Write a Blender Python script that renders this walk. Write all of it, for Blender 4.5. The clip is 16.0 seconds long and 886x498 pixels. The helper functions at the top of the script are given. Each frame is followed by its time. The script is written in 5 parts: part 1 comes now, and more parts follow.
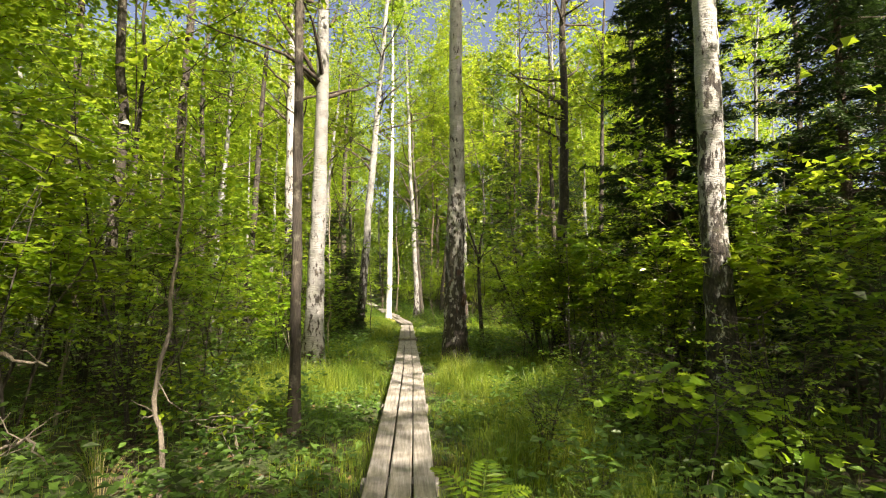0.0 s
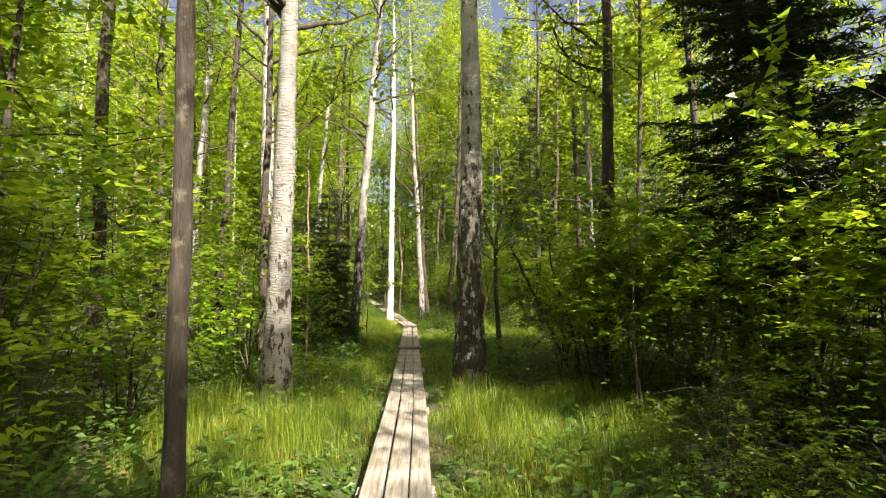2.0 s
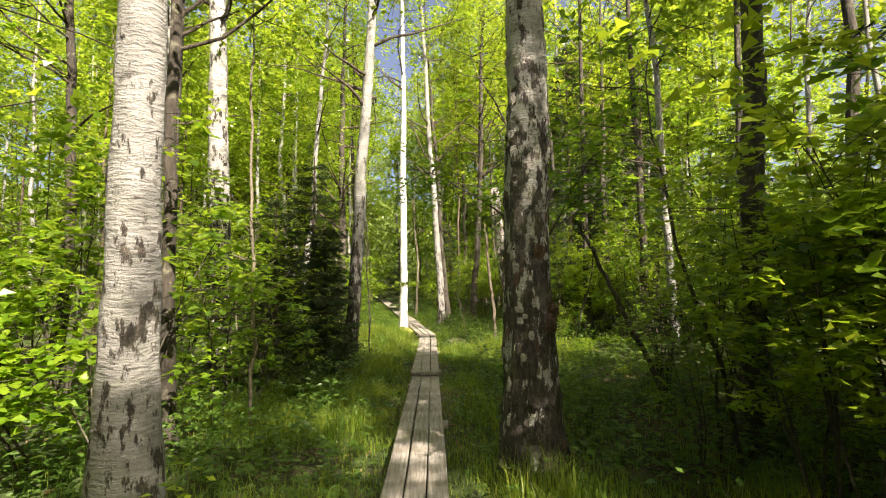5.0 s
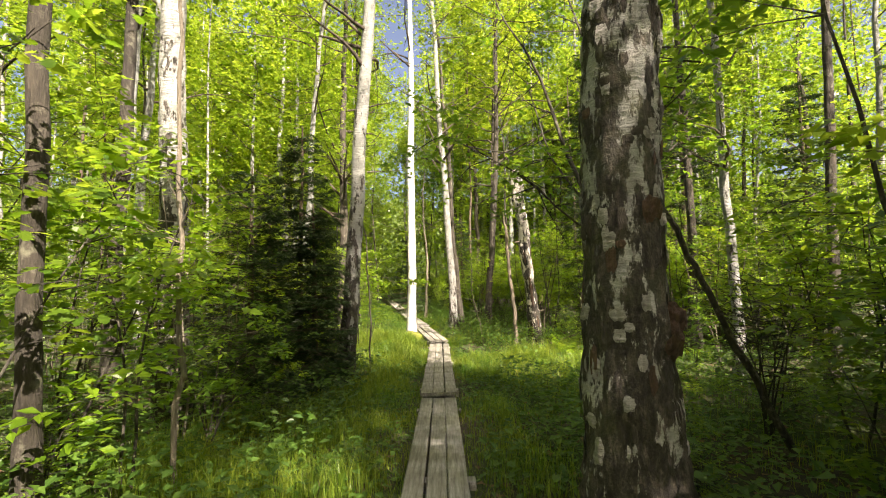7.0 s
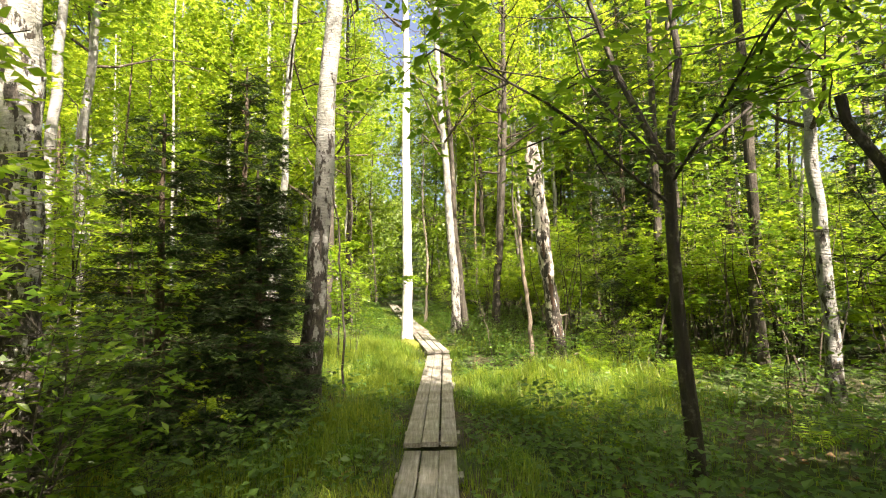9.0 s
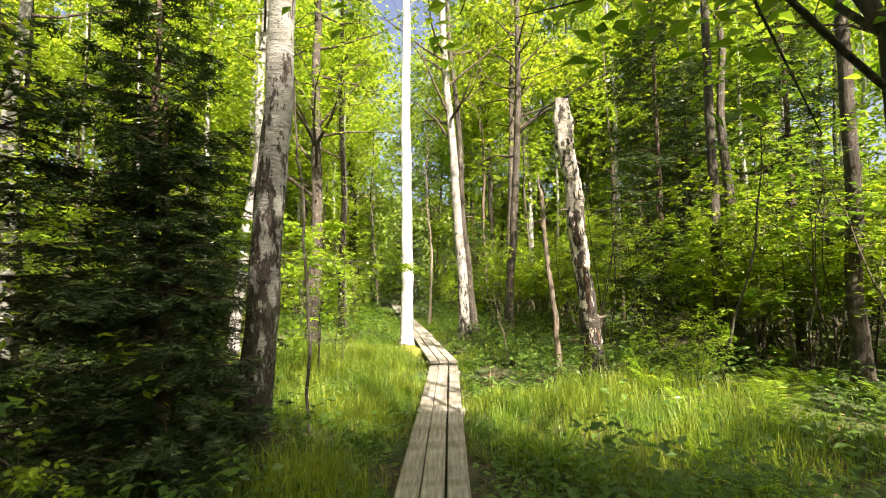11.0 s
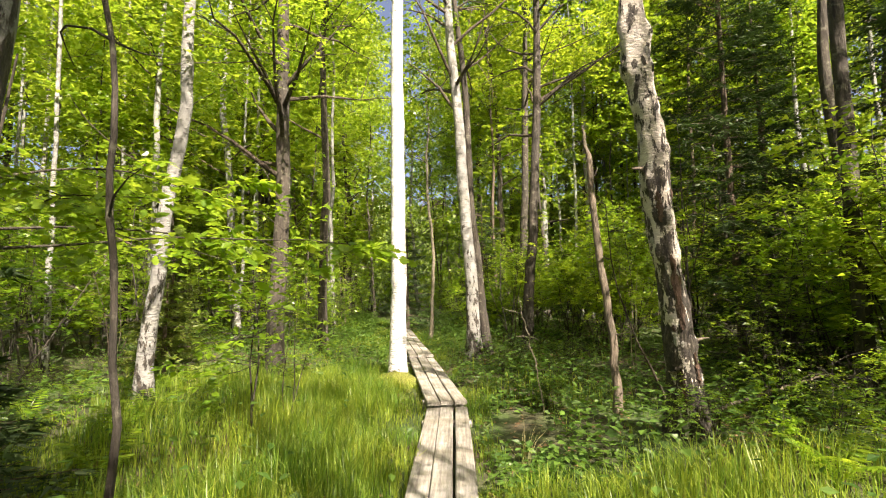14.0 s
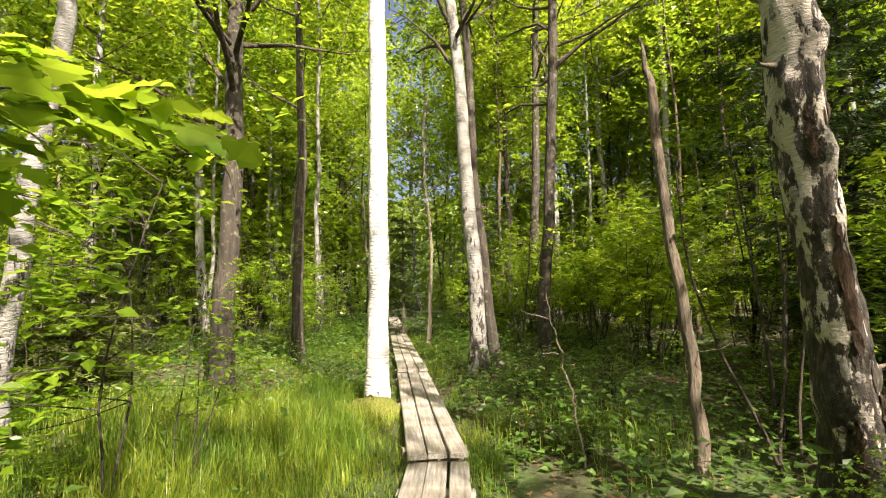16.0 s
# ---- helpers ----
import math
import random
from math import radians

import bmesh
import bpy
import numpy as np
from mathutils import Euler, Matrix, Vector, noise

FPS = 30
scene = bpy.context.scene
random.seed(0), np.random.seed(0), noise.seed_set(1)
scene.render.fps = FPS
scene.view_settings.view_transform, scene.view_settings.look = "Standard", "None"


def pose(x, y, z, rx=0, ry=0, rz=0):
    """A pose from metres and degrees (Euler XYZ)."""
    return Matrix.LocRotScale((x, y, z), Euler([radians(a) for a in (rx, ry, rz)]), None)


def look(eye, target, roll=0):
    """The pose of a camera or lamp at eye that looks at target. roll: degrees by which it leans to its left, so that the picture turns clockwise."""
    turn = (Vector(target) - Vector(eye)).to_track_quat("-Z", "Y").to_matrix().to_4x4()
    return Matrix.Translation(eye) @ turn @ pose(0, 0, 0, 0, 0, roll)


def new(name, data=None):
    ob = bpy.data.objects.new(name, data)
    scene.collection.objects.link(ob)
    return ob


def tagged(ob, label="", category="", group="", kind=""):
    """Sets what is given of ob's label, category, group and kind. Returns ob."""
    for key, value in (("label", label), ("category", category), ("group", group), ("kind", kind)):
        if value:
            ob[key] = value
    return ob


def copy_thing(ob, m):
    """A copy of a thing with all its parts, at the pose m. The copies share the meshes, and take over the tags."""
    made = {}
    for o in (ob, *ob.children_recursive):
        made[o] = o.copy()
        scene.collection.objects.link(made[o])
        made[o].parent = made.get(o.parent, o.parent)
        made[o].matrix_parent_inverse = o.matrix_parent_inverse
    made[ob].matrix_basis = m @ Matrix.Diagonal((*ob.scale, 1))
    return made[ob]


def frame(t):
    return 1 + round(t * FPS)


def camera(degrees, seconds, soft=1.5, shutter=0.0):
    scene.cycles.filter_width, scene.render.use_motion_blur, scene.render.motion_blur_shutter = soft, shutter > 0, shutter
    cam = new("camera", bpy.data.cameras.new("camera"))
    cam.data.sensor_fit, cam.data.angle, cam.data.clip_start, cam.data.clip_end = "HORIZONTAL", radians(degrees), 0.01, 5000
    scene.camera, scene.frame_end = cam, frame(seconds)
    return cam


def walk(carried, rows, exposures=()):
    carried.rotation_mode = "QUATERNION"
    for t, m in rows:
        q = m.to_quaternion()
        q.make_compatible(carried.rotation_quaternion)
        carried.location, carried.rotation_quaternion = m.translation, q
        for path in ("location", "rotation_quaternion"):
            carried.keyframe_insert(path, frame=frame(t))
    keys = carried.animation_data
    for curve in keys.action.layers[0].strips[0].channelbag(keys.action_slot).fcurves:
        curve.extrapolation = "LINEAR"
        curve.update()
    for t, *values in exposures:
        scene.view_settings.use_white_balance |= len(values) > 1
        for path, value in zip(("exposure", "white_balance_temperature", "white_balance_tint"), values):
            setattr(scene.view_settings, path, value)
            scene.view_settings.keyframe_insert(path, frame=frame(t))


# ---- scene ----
cam = camera(86.0, 16.0, soft=1.1)
PATH = [
    (0, (0.141, -1.162, 1.762), (0.137, 0.832, 1.916), 0.4),
    (0.5, (0.086, -0.586, 1.766), (0.07, 1.409, 1.914), 0.5),
    (1, (0.053, 0.03, 1.77), (0.039, 2.024, 1.918), 0.5),
    (1.5, (0.112, 0.596, 1.811), (0.102, 2.59, 1.956), 0.4),
    (2, (0.056, 1.265, 1.792), (0.028, 3.26, 1.932), 0.3),
    (2.5, (0.085, 1.824, 1.833), (0.037, 3.818, 1.974), -0.3),
    (3, (0.024, 2.43, 1.861), (-0.042, 4.425, 1.998), -0.1),
    (3.5, (-0.025, 2.943, 1.806), (-0.1, 4.937, 1.946), 0.1),
    (4, (-0.037, 3.634, 1.84), (-0.118, 5.628, 1.973), -0.0),
    (4.2, (-0.06, 3.906, 1.784), (-0.148, 5.899, 1.917), -0.2),
    (6.3, (-0.269, 5.89, 1.821), (-0.404, 7.881, 1.957), -0.7),
    (6.5, (-0.301, 6.088, 1.768), (-0.443, 8.079, 1.904), -0.7),
    (7, (-0.363, 6.575, 1.708), (-0.507, 8.565, 1.849), -0.8),
    (7.5, (-0.375, 7.128, 1.732), (-0.515, 9.119, 1.872), -0.7),
    (8, (-0.392, 7.684, 1.699), (-0.549, 9.672, 1.845), -0.8),
    (8.5, (-0.37, 8.236, 1.709), (-0.521, 10.225, 1.852), -0.8),
    (9, (-0.423, 8.77, 1.652), (-0.585, 10.758, 1.798), -0.9),
    (9.2, (-0.464, 8.967, 1.644), (-0.622, 10.955, 1.793), -0.9),
    (11.3, (-0.601, 10.978, 1.526), (-0.791, 12.963, 1.677), -0.9),
    (11.5, (-0.604, 11.135, 1.534), (-0.793, 13.12, 1.688), -1.0),
    (12, (-0.618, 11.637, 1.518), (-0.802, 13.622, 1.675), -1.1),
    (12.5, (-0.699, 12.141, 1.476), (-0.898, 14.124, 1.647), -1.1),
    (13, (-0.726, 12.634, 1.485), (-0.922, 14.616, 1.66), -1.1),
    (13.5, (-0.775, 13.084, 1.528), (-0.977, 15.066, 1.705), -1.2),
    (14, (-0.84, 13.501, 1.48), (-1.044, 15.482, 1.666), -0.9),
    (14.5, (-0.854, 14.012, 1.502), (-1.049, 15.993, 1.688), -0.9),
    (15, (-0.87, 14.517, 1.466), (-1.083, 16.497, 1.655), -0.9),
    (15.5, (-0.864, 15.029, 1.44), (-1.072, 17.009, 1.632), -0.9),
    (16, (-0.922, 15.536, 1.436), (-1.144, 17.515, 1.625), -1.0),
]
walk(cam, [(t, look(eye, target, roll)) for t, eye, target, roll in PATH], exposures=[(0, 1.8, 7600, 18), (3, 1.75, 7600, 18), (7, 1.9, 7600, 18), (9, 2.3, 7600, 18), (12.5, 1.95, 7600, 18), (15.5, 1.75, 7600, 18), (16, 1.75, 7600, 18)])


# ---- light ----
SUN_DIR = Vector((0.52, -0.70, 0.80)).normalized()      # towards the sun
world = bpy.data.worlds.new("sky")
scene.world = world
world.use_nodes = True
wn = world.node_tree.nodes
wbg = wn["Background"]
sky = wn.new("ShaderNodeTexSky")
sky.sky_type = "NISHITA"
sky.sun_disc = False
sky.dust_density = 5.0
sky.air_density = 0.6
sky.sun_elevation = math.asin(SUN_DIR.z)
sky.sun_rotation = math.atan2(SUN_DIR.x, SUN_DIR.y)
world.node_tree.links.new(sky.outputs["Color"], wbg.inputs["Color"])
wbg.inputs["Strength"].default_value = 0.095
sun = new("sun", bpy.data.lights.new("sun", "SUN"))
sun.data.energy = 5.0
sun.data.angle = radians(0.55)
sun.data.color = (1.0, 0.95, 0.85)
sun.matrix_world = look(SUN_DIR * 60, (0, 0, 0))


# ---- materials ----
def nodes_of(name):
    m = bpy.data.materials.new(name)
    m.use_nodes = True
    nt = m.node_tree
    return m, nt, nt.nodes["Principled BSDF"]


def add(nt, kind, **values):
    n = nt.nodes.new(kind)
    for key, value in values.items():
        n.inputs[key].default_value = value
    return n


def ramp(nt, source, stops):
    r = nt.nodes.new("ShaderNodeValToRGB")
    while len(r.color_ramp.elements) < len(stops):
        r.color_ramp.elements.new(0.5)
    for e, (p, c) in zip(r.color_ramp.elements, stops):
        e.position = p
        e.color = (*c, 1) if len(c) == 3 else c
    nt.links.new(source, r.inputs["Fac"])
    return r


def mixed(nt, fac, a, b, blend="MIX"):
    n = nt.nodes.new("ShaderNodeMix")
    n.data_type = "RGBA"
    n.blend_type = blend
    for socket, value in ((n.inputs["Factor"], fac), (n.inputs[6], a), (n.inputs[7], b)):
        if isinstance(value, (int, float)):
            socket.default_value = value
        elif isinstance(value, tuple):
            socket.default_value = (*value, 1)
        else:
            nt.links.new(value, socket)
    return n.outputs[2]


def bump(nt, bsdf, height, strength, distance):
    b = add(nt, "ShaderNodeBump", Strength=strength, Distance=distance)
    nt.links.new(height, b.inputs["Height"])
    nt.links.new(b.outputs["Normal"], bsdf.inputs["Normal"])


def mapped(nt, scale, coord="Object"):
    tc = nt.nodes.new("ShaderNodeTexCoord")
    mp = add(nt, "ShaderNodeMapping", Scale=scale)
    nt.links.new(tc.outputs[coord], mp.inputs["Vector"])
    return mp.outputs["Vector"]


def noise_tex(nt, vector, scale, detail=4.0, rough=0.55):
    n = add(nt, "ShaderNodeTexNoise", Scale=scale, Detail=detail, Roughness=rough)
    if vector is not None:
        nt.links.new(vector, n.inputs["Vector"])
    return n.outputs["Fac"]


def leaf_material(name, dark, light, through_dark, through_light, share=0.45, rough=0.42, patches=False):
    m, nt, bsdf = nodes_of(name)
    geo = nt.nodes.new("ShaderNodeNewGeometry")
    info = nt.nodes.new("ShaderNodeObjectInfo")
    one = mixed(nt, geo.outputs["Random Per Island"], dark, light)
    tint = ramp(nt, info.outputs["Random"], [(0.0, (0.80, 0.90, 0.8)), (0.5, (1.0, 1.0, 1.0)), (1.0, (1.14, 1.05, 0.95))])
    if patches:
        tint = ramp(nt, noise_tex(nt, mapped(nt, (1, 1, 0.3)), 1.1, 4.0, 0.6), [(0.34, (0.55, 0.8, 0.8)), (0.5, (1.0, 1.0, 1.0)), (0.68, (1.25, 1.1, 1.0))])
    base = mixed(nt, 1.0, one, tint.outputs["Color"], "MULTIPLY")
    nt.links.new(base, bsdf.inputs["Base Color"])
    bsdf.inputs["Roughness"].default_value = rough
    bsdf.inputs["Specular IOR Level"].default_value = 0.5
    tr = nt.nodes.new("ShaderNodeBsdfTranslucent")
    two = mixed(nt, geo.outputs["Random Per Island"], through_dark, through_light)
    nt.links.new(mixed(nt, 1.0, two, tint.outputs["Color"], "MULTIPLY"), tr.inputs["Color"])
    mx = nt.nodes.new("ShaderNodeMixShader")
    mx.inputs["Fac"].default_value = share
    nt.links.new(bsdf.outputs["BSDF"], mx.inputs[1])
    nt.links.new(tr.outputs["BSDF"], mx.inputs[2])
    nt.links.new(mx.outputs["Shader"], nt.nodes["Material Output"].inputs["Surface"])
    return m


LEAF_CANOPY = leaf_material("canopy_leaf", (0.045, 0.095, 0.010), (0.165, 0.25, 0.022), (0.20, 0.36, 0.02), (0.52, 0.66, 0.06), 0.5, 0.30)
LEAF_SHRUB = leaf_material("shrub_leaf", (0.038, 0.088, 0.012), (0.135, 0.225, 0.022), (0.16, 0.33, 0.02), (0.42, 0.58, 0.05), 0.45, 0.30)
LEAF_BRIGHT = leaf_material("young_leaf", (0.075, 0.15, 0.014), (0.205, 0.31, 0.026), (0.25, 0.44, 0.025), (0.55, 0.70, 0.06), 0.48, 0.30)
LEAF_HERB = leaf_material("herb_leaf", (0.035, 0.09, 0.018), (0.085, 0.17, 0.03), (0.10, 0.24, 0.03), (0.2, 0.36, 0.04), 0.35)
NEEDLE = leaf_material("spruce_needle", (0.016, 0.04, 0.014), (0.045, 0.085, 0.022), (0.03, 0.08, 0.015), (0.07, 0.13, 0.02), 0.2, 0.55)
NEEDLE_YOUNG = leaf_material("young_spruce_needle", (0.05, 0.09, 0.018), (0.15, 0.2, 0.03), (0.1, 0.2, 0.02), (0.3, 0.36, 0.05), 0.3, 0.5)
GRASS = leaf_material("grass_blade", (0.055, 0.12, 0.012), (0.24, 0.31, 0.045), (0.18, 0.34, 0.025), (0.58, 0.66, 0.09), 0.42, 0.42, True)
DRY_GRASS = leaf_material("dry_grass", (0.30, 0.25, 0.11), (0.5, 0.43, 0.22), (0.3, 0.26, 0.1), (0.5, 0.45, 0.2), 0.3, 0.6)
LITTER = leaf_material("dead_leaf", (0.10, 0.055, 0.025), (0.26, 0.16, 0.08), (0.1, 0.06, 0.02), (0.2, 0.12, 0.05), 0.15, 0.7)


def birch_bark(name, white, black_amount, moss):
    m, nt, bsdf = nodes_of(name)
    v1 = mapped(nt, (1.0, 1.0, 1.0))
    v2 = mapped(nt, (3.5, 3.5, 13.0))
    v3 = mapped(nt, (7.0, 7.0, 2.2))
    lines = noise_tex(nt, v2, 3.2, 5.0, 0.6)
    patches = noise_tex(nt, mapped(nt, (4.5, 4.5, 2.0)), 2.0, 7.0, 0.66)
    cracks = noise_tex(nt, v3, 2.0, 6.0, 0.7)
    fine = noise_tex(nt, v1, 60.0, 4.0, 0.6)
    tone = ramp(nt, noise_tex(nt, v1, 6.0, 5.0), [(0.3, tuple(c * 0.62 for c in white)), (0.55, white), (0.8, tuple(min(0.86, c * 1.1) for c in white))])
    col = mixed(nt, ramp(nt, lines, [(0.58, (0, 0, 0)), (0.72, (0.7, 0.7, 0.7))]).outputs["Color"], tone.outputs["Color"], (0.07, 0.055, 0.045))
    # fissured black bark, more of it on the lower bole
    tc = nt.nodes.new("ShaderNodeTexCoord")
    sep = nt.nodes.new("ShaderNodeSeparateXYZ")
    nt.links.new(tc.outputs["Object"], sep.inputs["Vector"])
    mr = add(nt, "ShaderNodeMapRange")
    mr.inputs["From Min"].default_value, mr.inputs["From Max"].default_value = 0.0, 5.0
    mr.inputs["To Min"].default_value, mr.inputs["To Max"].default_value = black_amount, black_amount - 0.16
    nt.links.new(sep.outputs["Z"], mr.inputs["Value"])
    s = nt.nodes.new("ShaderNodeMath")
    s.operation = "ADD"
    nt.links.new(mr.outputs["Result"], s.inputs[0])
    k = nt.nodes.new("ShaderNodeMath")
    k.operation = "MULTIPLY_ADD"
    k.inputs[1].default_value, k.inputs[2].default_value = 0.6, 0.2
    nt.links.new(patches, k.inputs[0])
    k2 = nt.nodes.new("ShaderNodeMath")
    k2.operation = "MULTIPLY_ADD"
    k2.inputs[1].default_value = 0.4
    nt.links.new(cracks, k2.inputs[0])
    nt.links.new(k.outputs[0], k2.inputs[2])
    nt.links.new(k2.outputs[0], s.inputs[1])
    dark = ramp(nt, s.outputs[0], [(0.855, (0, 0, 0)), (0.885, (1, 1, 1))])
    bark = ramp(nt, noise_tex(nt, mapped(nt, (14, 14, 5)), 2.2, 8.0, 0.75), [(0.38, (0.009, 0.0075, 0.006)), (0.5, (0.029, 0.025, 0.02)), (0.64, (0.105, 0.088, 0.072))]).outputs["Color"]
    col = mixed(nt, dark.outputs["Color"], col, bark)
    if moss:
        green = ramp(nt, noise_tex(nt, v1, 2.2, 6.0, 0.65), [(0.52, (0, 0, 0)), (0.72, (moss, moss, moss))])
        col = mixed(nt, green.outputs["Color"], col, (0.12, 0.14, 0.06))
    nt.links.new(col, bsdf.inputs["Base Color"])
    bsdf.inputs["Roughness"].default_value = 0.75
    h = mixed(nt, dark.outputs["Color"], lines, cracks)
    h = mixed(nt, 0.25, h, fine)
    bump(nt, bsdf, h, 1.0, 0.05)
    return m


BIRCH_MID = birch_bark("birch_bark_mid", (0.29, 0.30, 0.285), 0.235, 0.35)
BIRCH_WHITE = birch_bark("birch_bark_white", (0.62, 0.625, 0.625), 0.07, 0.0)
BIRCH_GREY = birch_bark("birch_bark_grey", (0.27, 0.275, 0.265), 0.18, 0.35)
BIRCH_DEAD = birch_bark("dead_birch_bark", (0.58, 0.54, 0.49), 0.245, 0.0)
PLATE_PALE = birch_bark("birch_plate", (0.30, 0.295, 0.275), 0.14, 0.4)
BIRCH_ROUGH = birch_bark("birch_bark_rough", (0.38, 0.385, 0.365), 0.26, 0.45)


def bark_material(name, dark, light, lichen, scale=1.0):
    m, nt, bsdf = nodes_of(name)
    v1 = mapped(nt, (1, 1, 1))
    v3 = mapped(nt, (9.0 * scale, 9.0 * scale, 1.6 * scale))
    ridges = noise_tex(nt, v3, 3.0, 6.0, 0.7)
    col = ramp(nt, ridges, [(0.30, dark), (0.52, tuple((a + b) / 2 for a, b in zip(dark, light))), (0.70, light)]).outputs["Color"]
    spots = ramp(nt, noise_tex(nt, v1, 9.0, 6.0, 0.65), [(0.55, (0, 0, 0)), (0.70, (lichen, lichen, lichen))])
    col = mixed(nt, spots.outputs["Color"], col, (0.30, 0.31, 0.23))
    big = ramp(nt, noise_tex(nt, v1, 1.3, 4.0), [(0.35, (0.75, 0.75, 0.75)), (0.65, (1.2, 1.15, 1.1))])
    col = mixed(nt, 1.0, col, big.outputs["Color"], "MULTIPLY")
    nt.links.new(col, bsdf.inputs["Base Color"])
    bsdf.inputs["Roughness"].default_value = 0.85
    bump(nt, bsdf, ridges, 1.0, 0.05)
    return m


BARK_ALDER = bark_material("alder_bark", (0.022, 0.019, 0.015), (0.10, 0.087, 0.07), 0.5)
BARK_OAK = bark_material("oak_bark", (0.017, 0.015, 0.012), (0.082, 0.072, 0.058), 0.5, 0.7)
LIMB_BARK = bark_material("limb_bark", (0.03, 0.024, 0.018), (0.12, 0.095, 0.07), 0.5, 2.0)
BARK_PALE = bark_material("pale_stem_bark", (0.16, 0.14, 0.11), (0.33, 0.295, 0.235), 0.3, 2.0)
BARK_SPRUCE = bark_material("spruce_bark", (0.05, 0.038, 0.03), (0.16, 0.12, 0.09), 0.3, 1.2)
TORN_WOOD = bark_material("torn_wood", (0.04, 0.022, 0.015), (0.16, 0.10, 0.07), 0.0, 2.0)
BARK_DEAD = bark_material("dead_wood", (0.08, 0.065, 0.05), (0.27, 0.23, 0.18), 0.3, 1.5)


def plank_material():
    m, nt, bsdf = nodes_of("weathered_plank")
    info = nt.nodes.new("ShaderNodeObjectInfo")
    v = mapped(nt, (14.0, 0.9, 14.0))
    v1 = mapped(nt, (1, 1, 1))
    grain = noise_tex(nt, v, 3.0, 8.0, 0.7)
    col = ramp(nt, grain, [(0.30, (0.14, 0.132, 0.125)), (0.5, (0.31, 0.305, 0.30)), (0.70, (0.49, 0.485, 0.48))]).outputs["Color"]
    stain = ramp(nt, noise_tex(nt, v1, 2.6, 6.0, 0.65), [(0.40, (0.62, 0.60, 0.52)), (0.62, (1.05, 1.05, 1.05))])
    col = mixed(nt, 1.0, col, stain.outputs["Color"], "MULTIPLY")
    tone = ramp(nt, info.outputs["Random"], [(0.0, (0.86, 0.84, 0.80)), (1.0, (1.12, 1.1, 1.06))])
    col = mixed(nt, 1.0, col, tone.outputs["Color"], "MULTIPLY")
    nt.links.new(col, bsdf.inputs["Base Color"])
    bsdf.inputs["Roughness"].default_value = 0.8
    bump(nt, bsdf, grain, 0.5, 0.006)
    return m


PLANK = plank_material()


def ground_material():
    m, nt, bsdf = nodes_of("forest_soil")
    v1 = mapped(nt, (1, 1, 1))
    a = noise_tex(nt, v1, 0.7, 5.0, 0.6)
    b = noise_tex(nt, v1, 14.0, 8.0, 0.7)
    litter = ramp(nt, b, [(0.3, (0.018, 0.014, 0.009)), (0.52, (0.055, 0.042, 0.025)), (0.72, (0.13, 0.10, 0.06))])
    moss = ramp(nt, b, [(0.3, (0.015, 0.03, 0.006)), (0.7, (0.06, 0.10, 0.02))])
    f = ramp(nt, a, [(0.40, (0, 0, 0)), (0.56, (1, 1, 1))])
    nt.links.new(mixed(nt, f.outputs["Color"], litter.outputs["Color"], moss.outputs["Color"]), bsdf.inputs["Base Color"])
    bsdf.inputs["Roughness"].default_value = 0.95
    bump(nt, bsdf, b, 0.8, 0.03)
    return m


SOIL = ground_material()


def moss_material():
    m, nt, bsdf = nodes_of("moss")
    v1 = mapped(nt, (1, 1, 1))
    b = noise_tex(nt, v1, 45.0, 6.0, 0.7)
    c = ramp(nt, b, [(0.3, (0.05, 0.065, 0.012)), (0.55, (0.17, 0.19, 0.03)), (0.75, (0.34, 0.27, 0.07))])
    nt.links.new(c.outputs["Color"], bsdf.inputs["Base Color"])
    bsdf.inputs["Roughness"].default_value = 0.95
    bump(nt, bsdf, b, 1.0, 0.03)
    return m


MOSS = moss_material()


def far_material():
    m, nt, bsdf = nodes_of("far_wood")
    v1 = mapped(nt, (1, 1, 0.6))
    b = noise_tex(nt, v1, 1.4, 10.0, 0.75)
    c = ramp(nt, b, [(0.34, (0.03, 0.045, 0.012)), (0.5, (0.10, 0.16, 0.03)), (0.66, (0.24, 0.32, 0.06))])
    nt.links.new(c.outputs["Color"], bsdf.inputs["Base Color"])
    bsdf.inputs["Roughness"].default_value = 0.9
    bump(nt, bsdf, b, 1.0, 0.8)
    return m


FAR_WOOD = far_material()


# ---- mesh helpers ----
def mesh_of(name, verts, faces, mat, smooth=False):
    """A mesh from an (n, 3) array and a list of (m, k) index arrays."""
    me = bpy.data.meshes.new(name)
    verts = np.asarray(verts, dtype=np.float32)
    faces = [np.asarray(f, dtype=np.int32) for f in faces if len(f)]
    me.vertices.add(len(verts))
    me.vertices.foreach_set("co", verts.ravel())
    loops = np.concatenate([f.ravel() for f in faces])
    sizes = np.concatenate([np.full(len(f), f.shape[1], dtype=np.int32) for f in faces])
    starts = np.concatenate([[0], np.cumsum(sizes)[:-1]]).astype(np.int32)
    me.loops.add(len(loops))
    me.loops.foreach_set("vertex_index", loops)
    me.polygons.add(len(sizes))
    me.polygons.foreach_set("loop_start", starts)
    me.polygons.foreach_set("use_smooth", np.full(len(sizes), smooth, dtype=bool))
    me.update(calc_edges=True)
    me.materials.append(mat)
    return me


def part_of(name, me, parent, label="", kind=""):
    ob = new(name, me)
    ob.parent = parent
    return tagged(ob, label=label, kind=kind)


def thing(name, place, label, category, group="", kind=""):
    ob = new(name)
    ob.location = place
    ob.empty_display_size = 0.2
    return tagged(ob, label, category, group, kind)


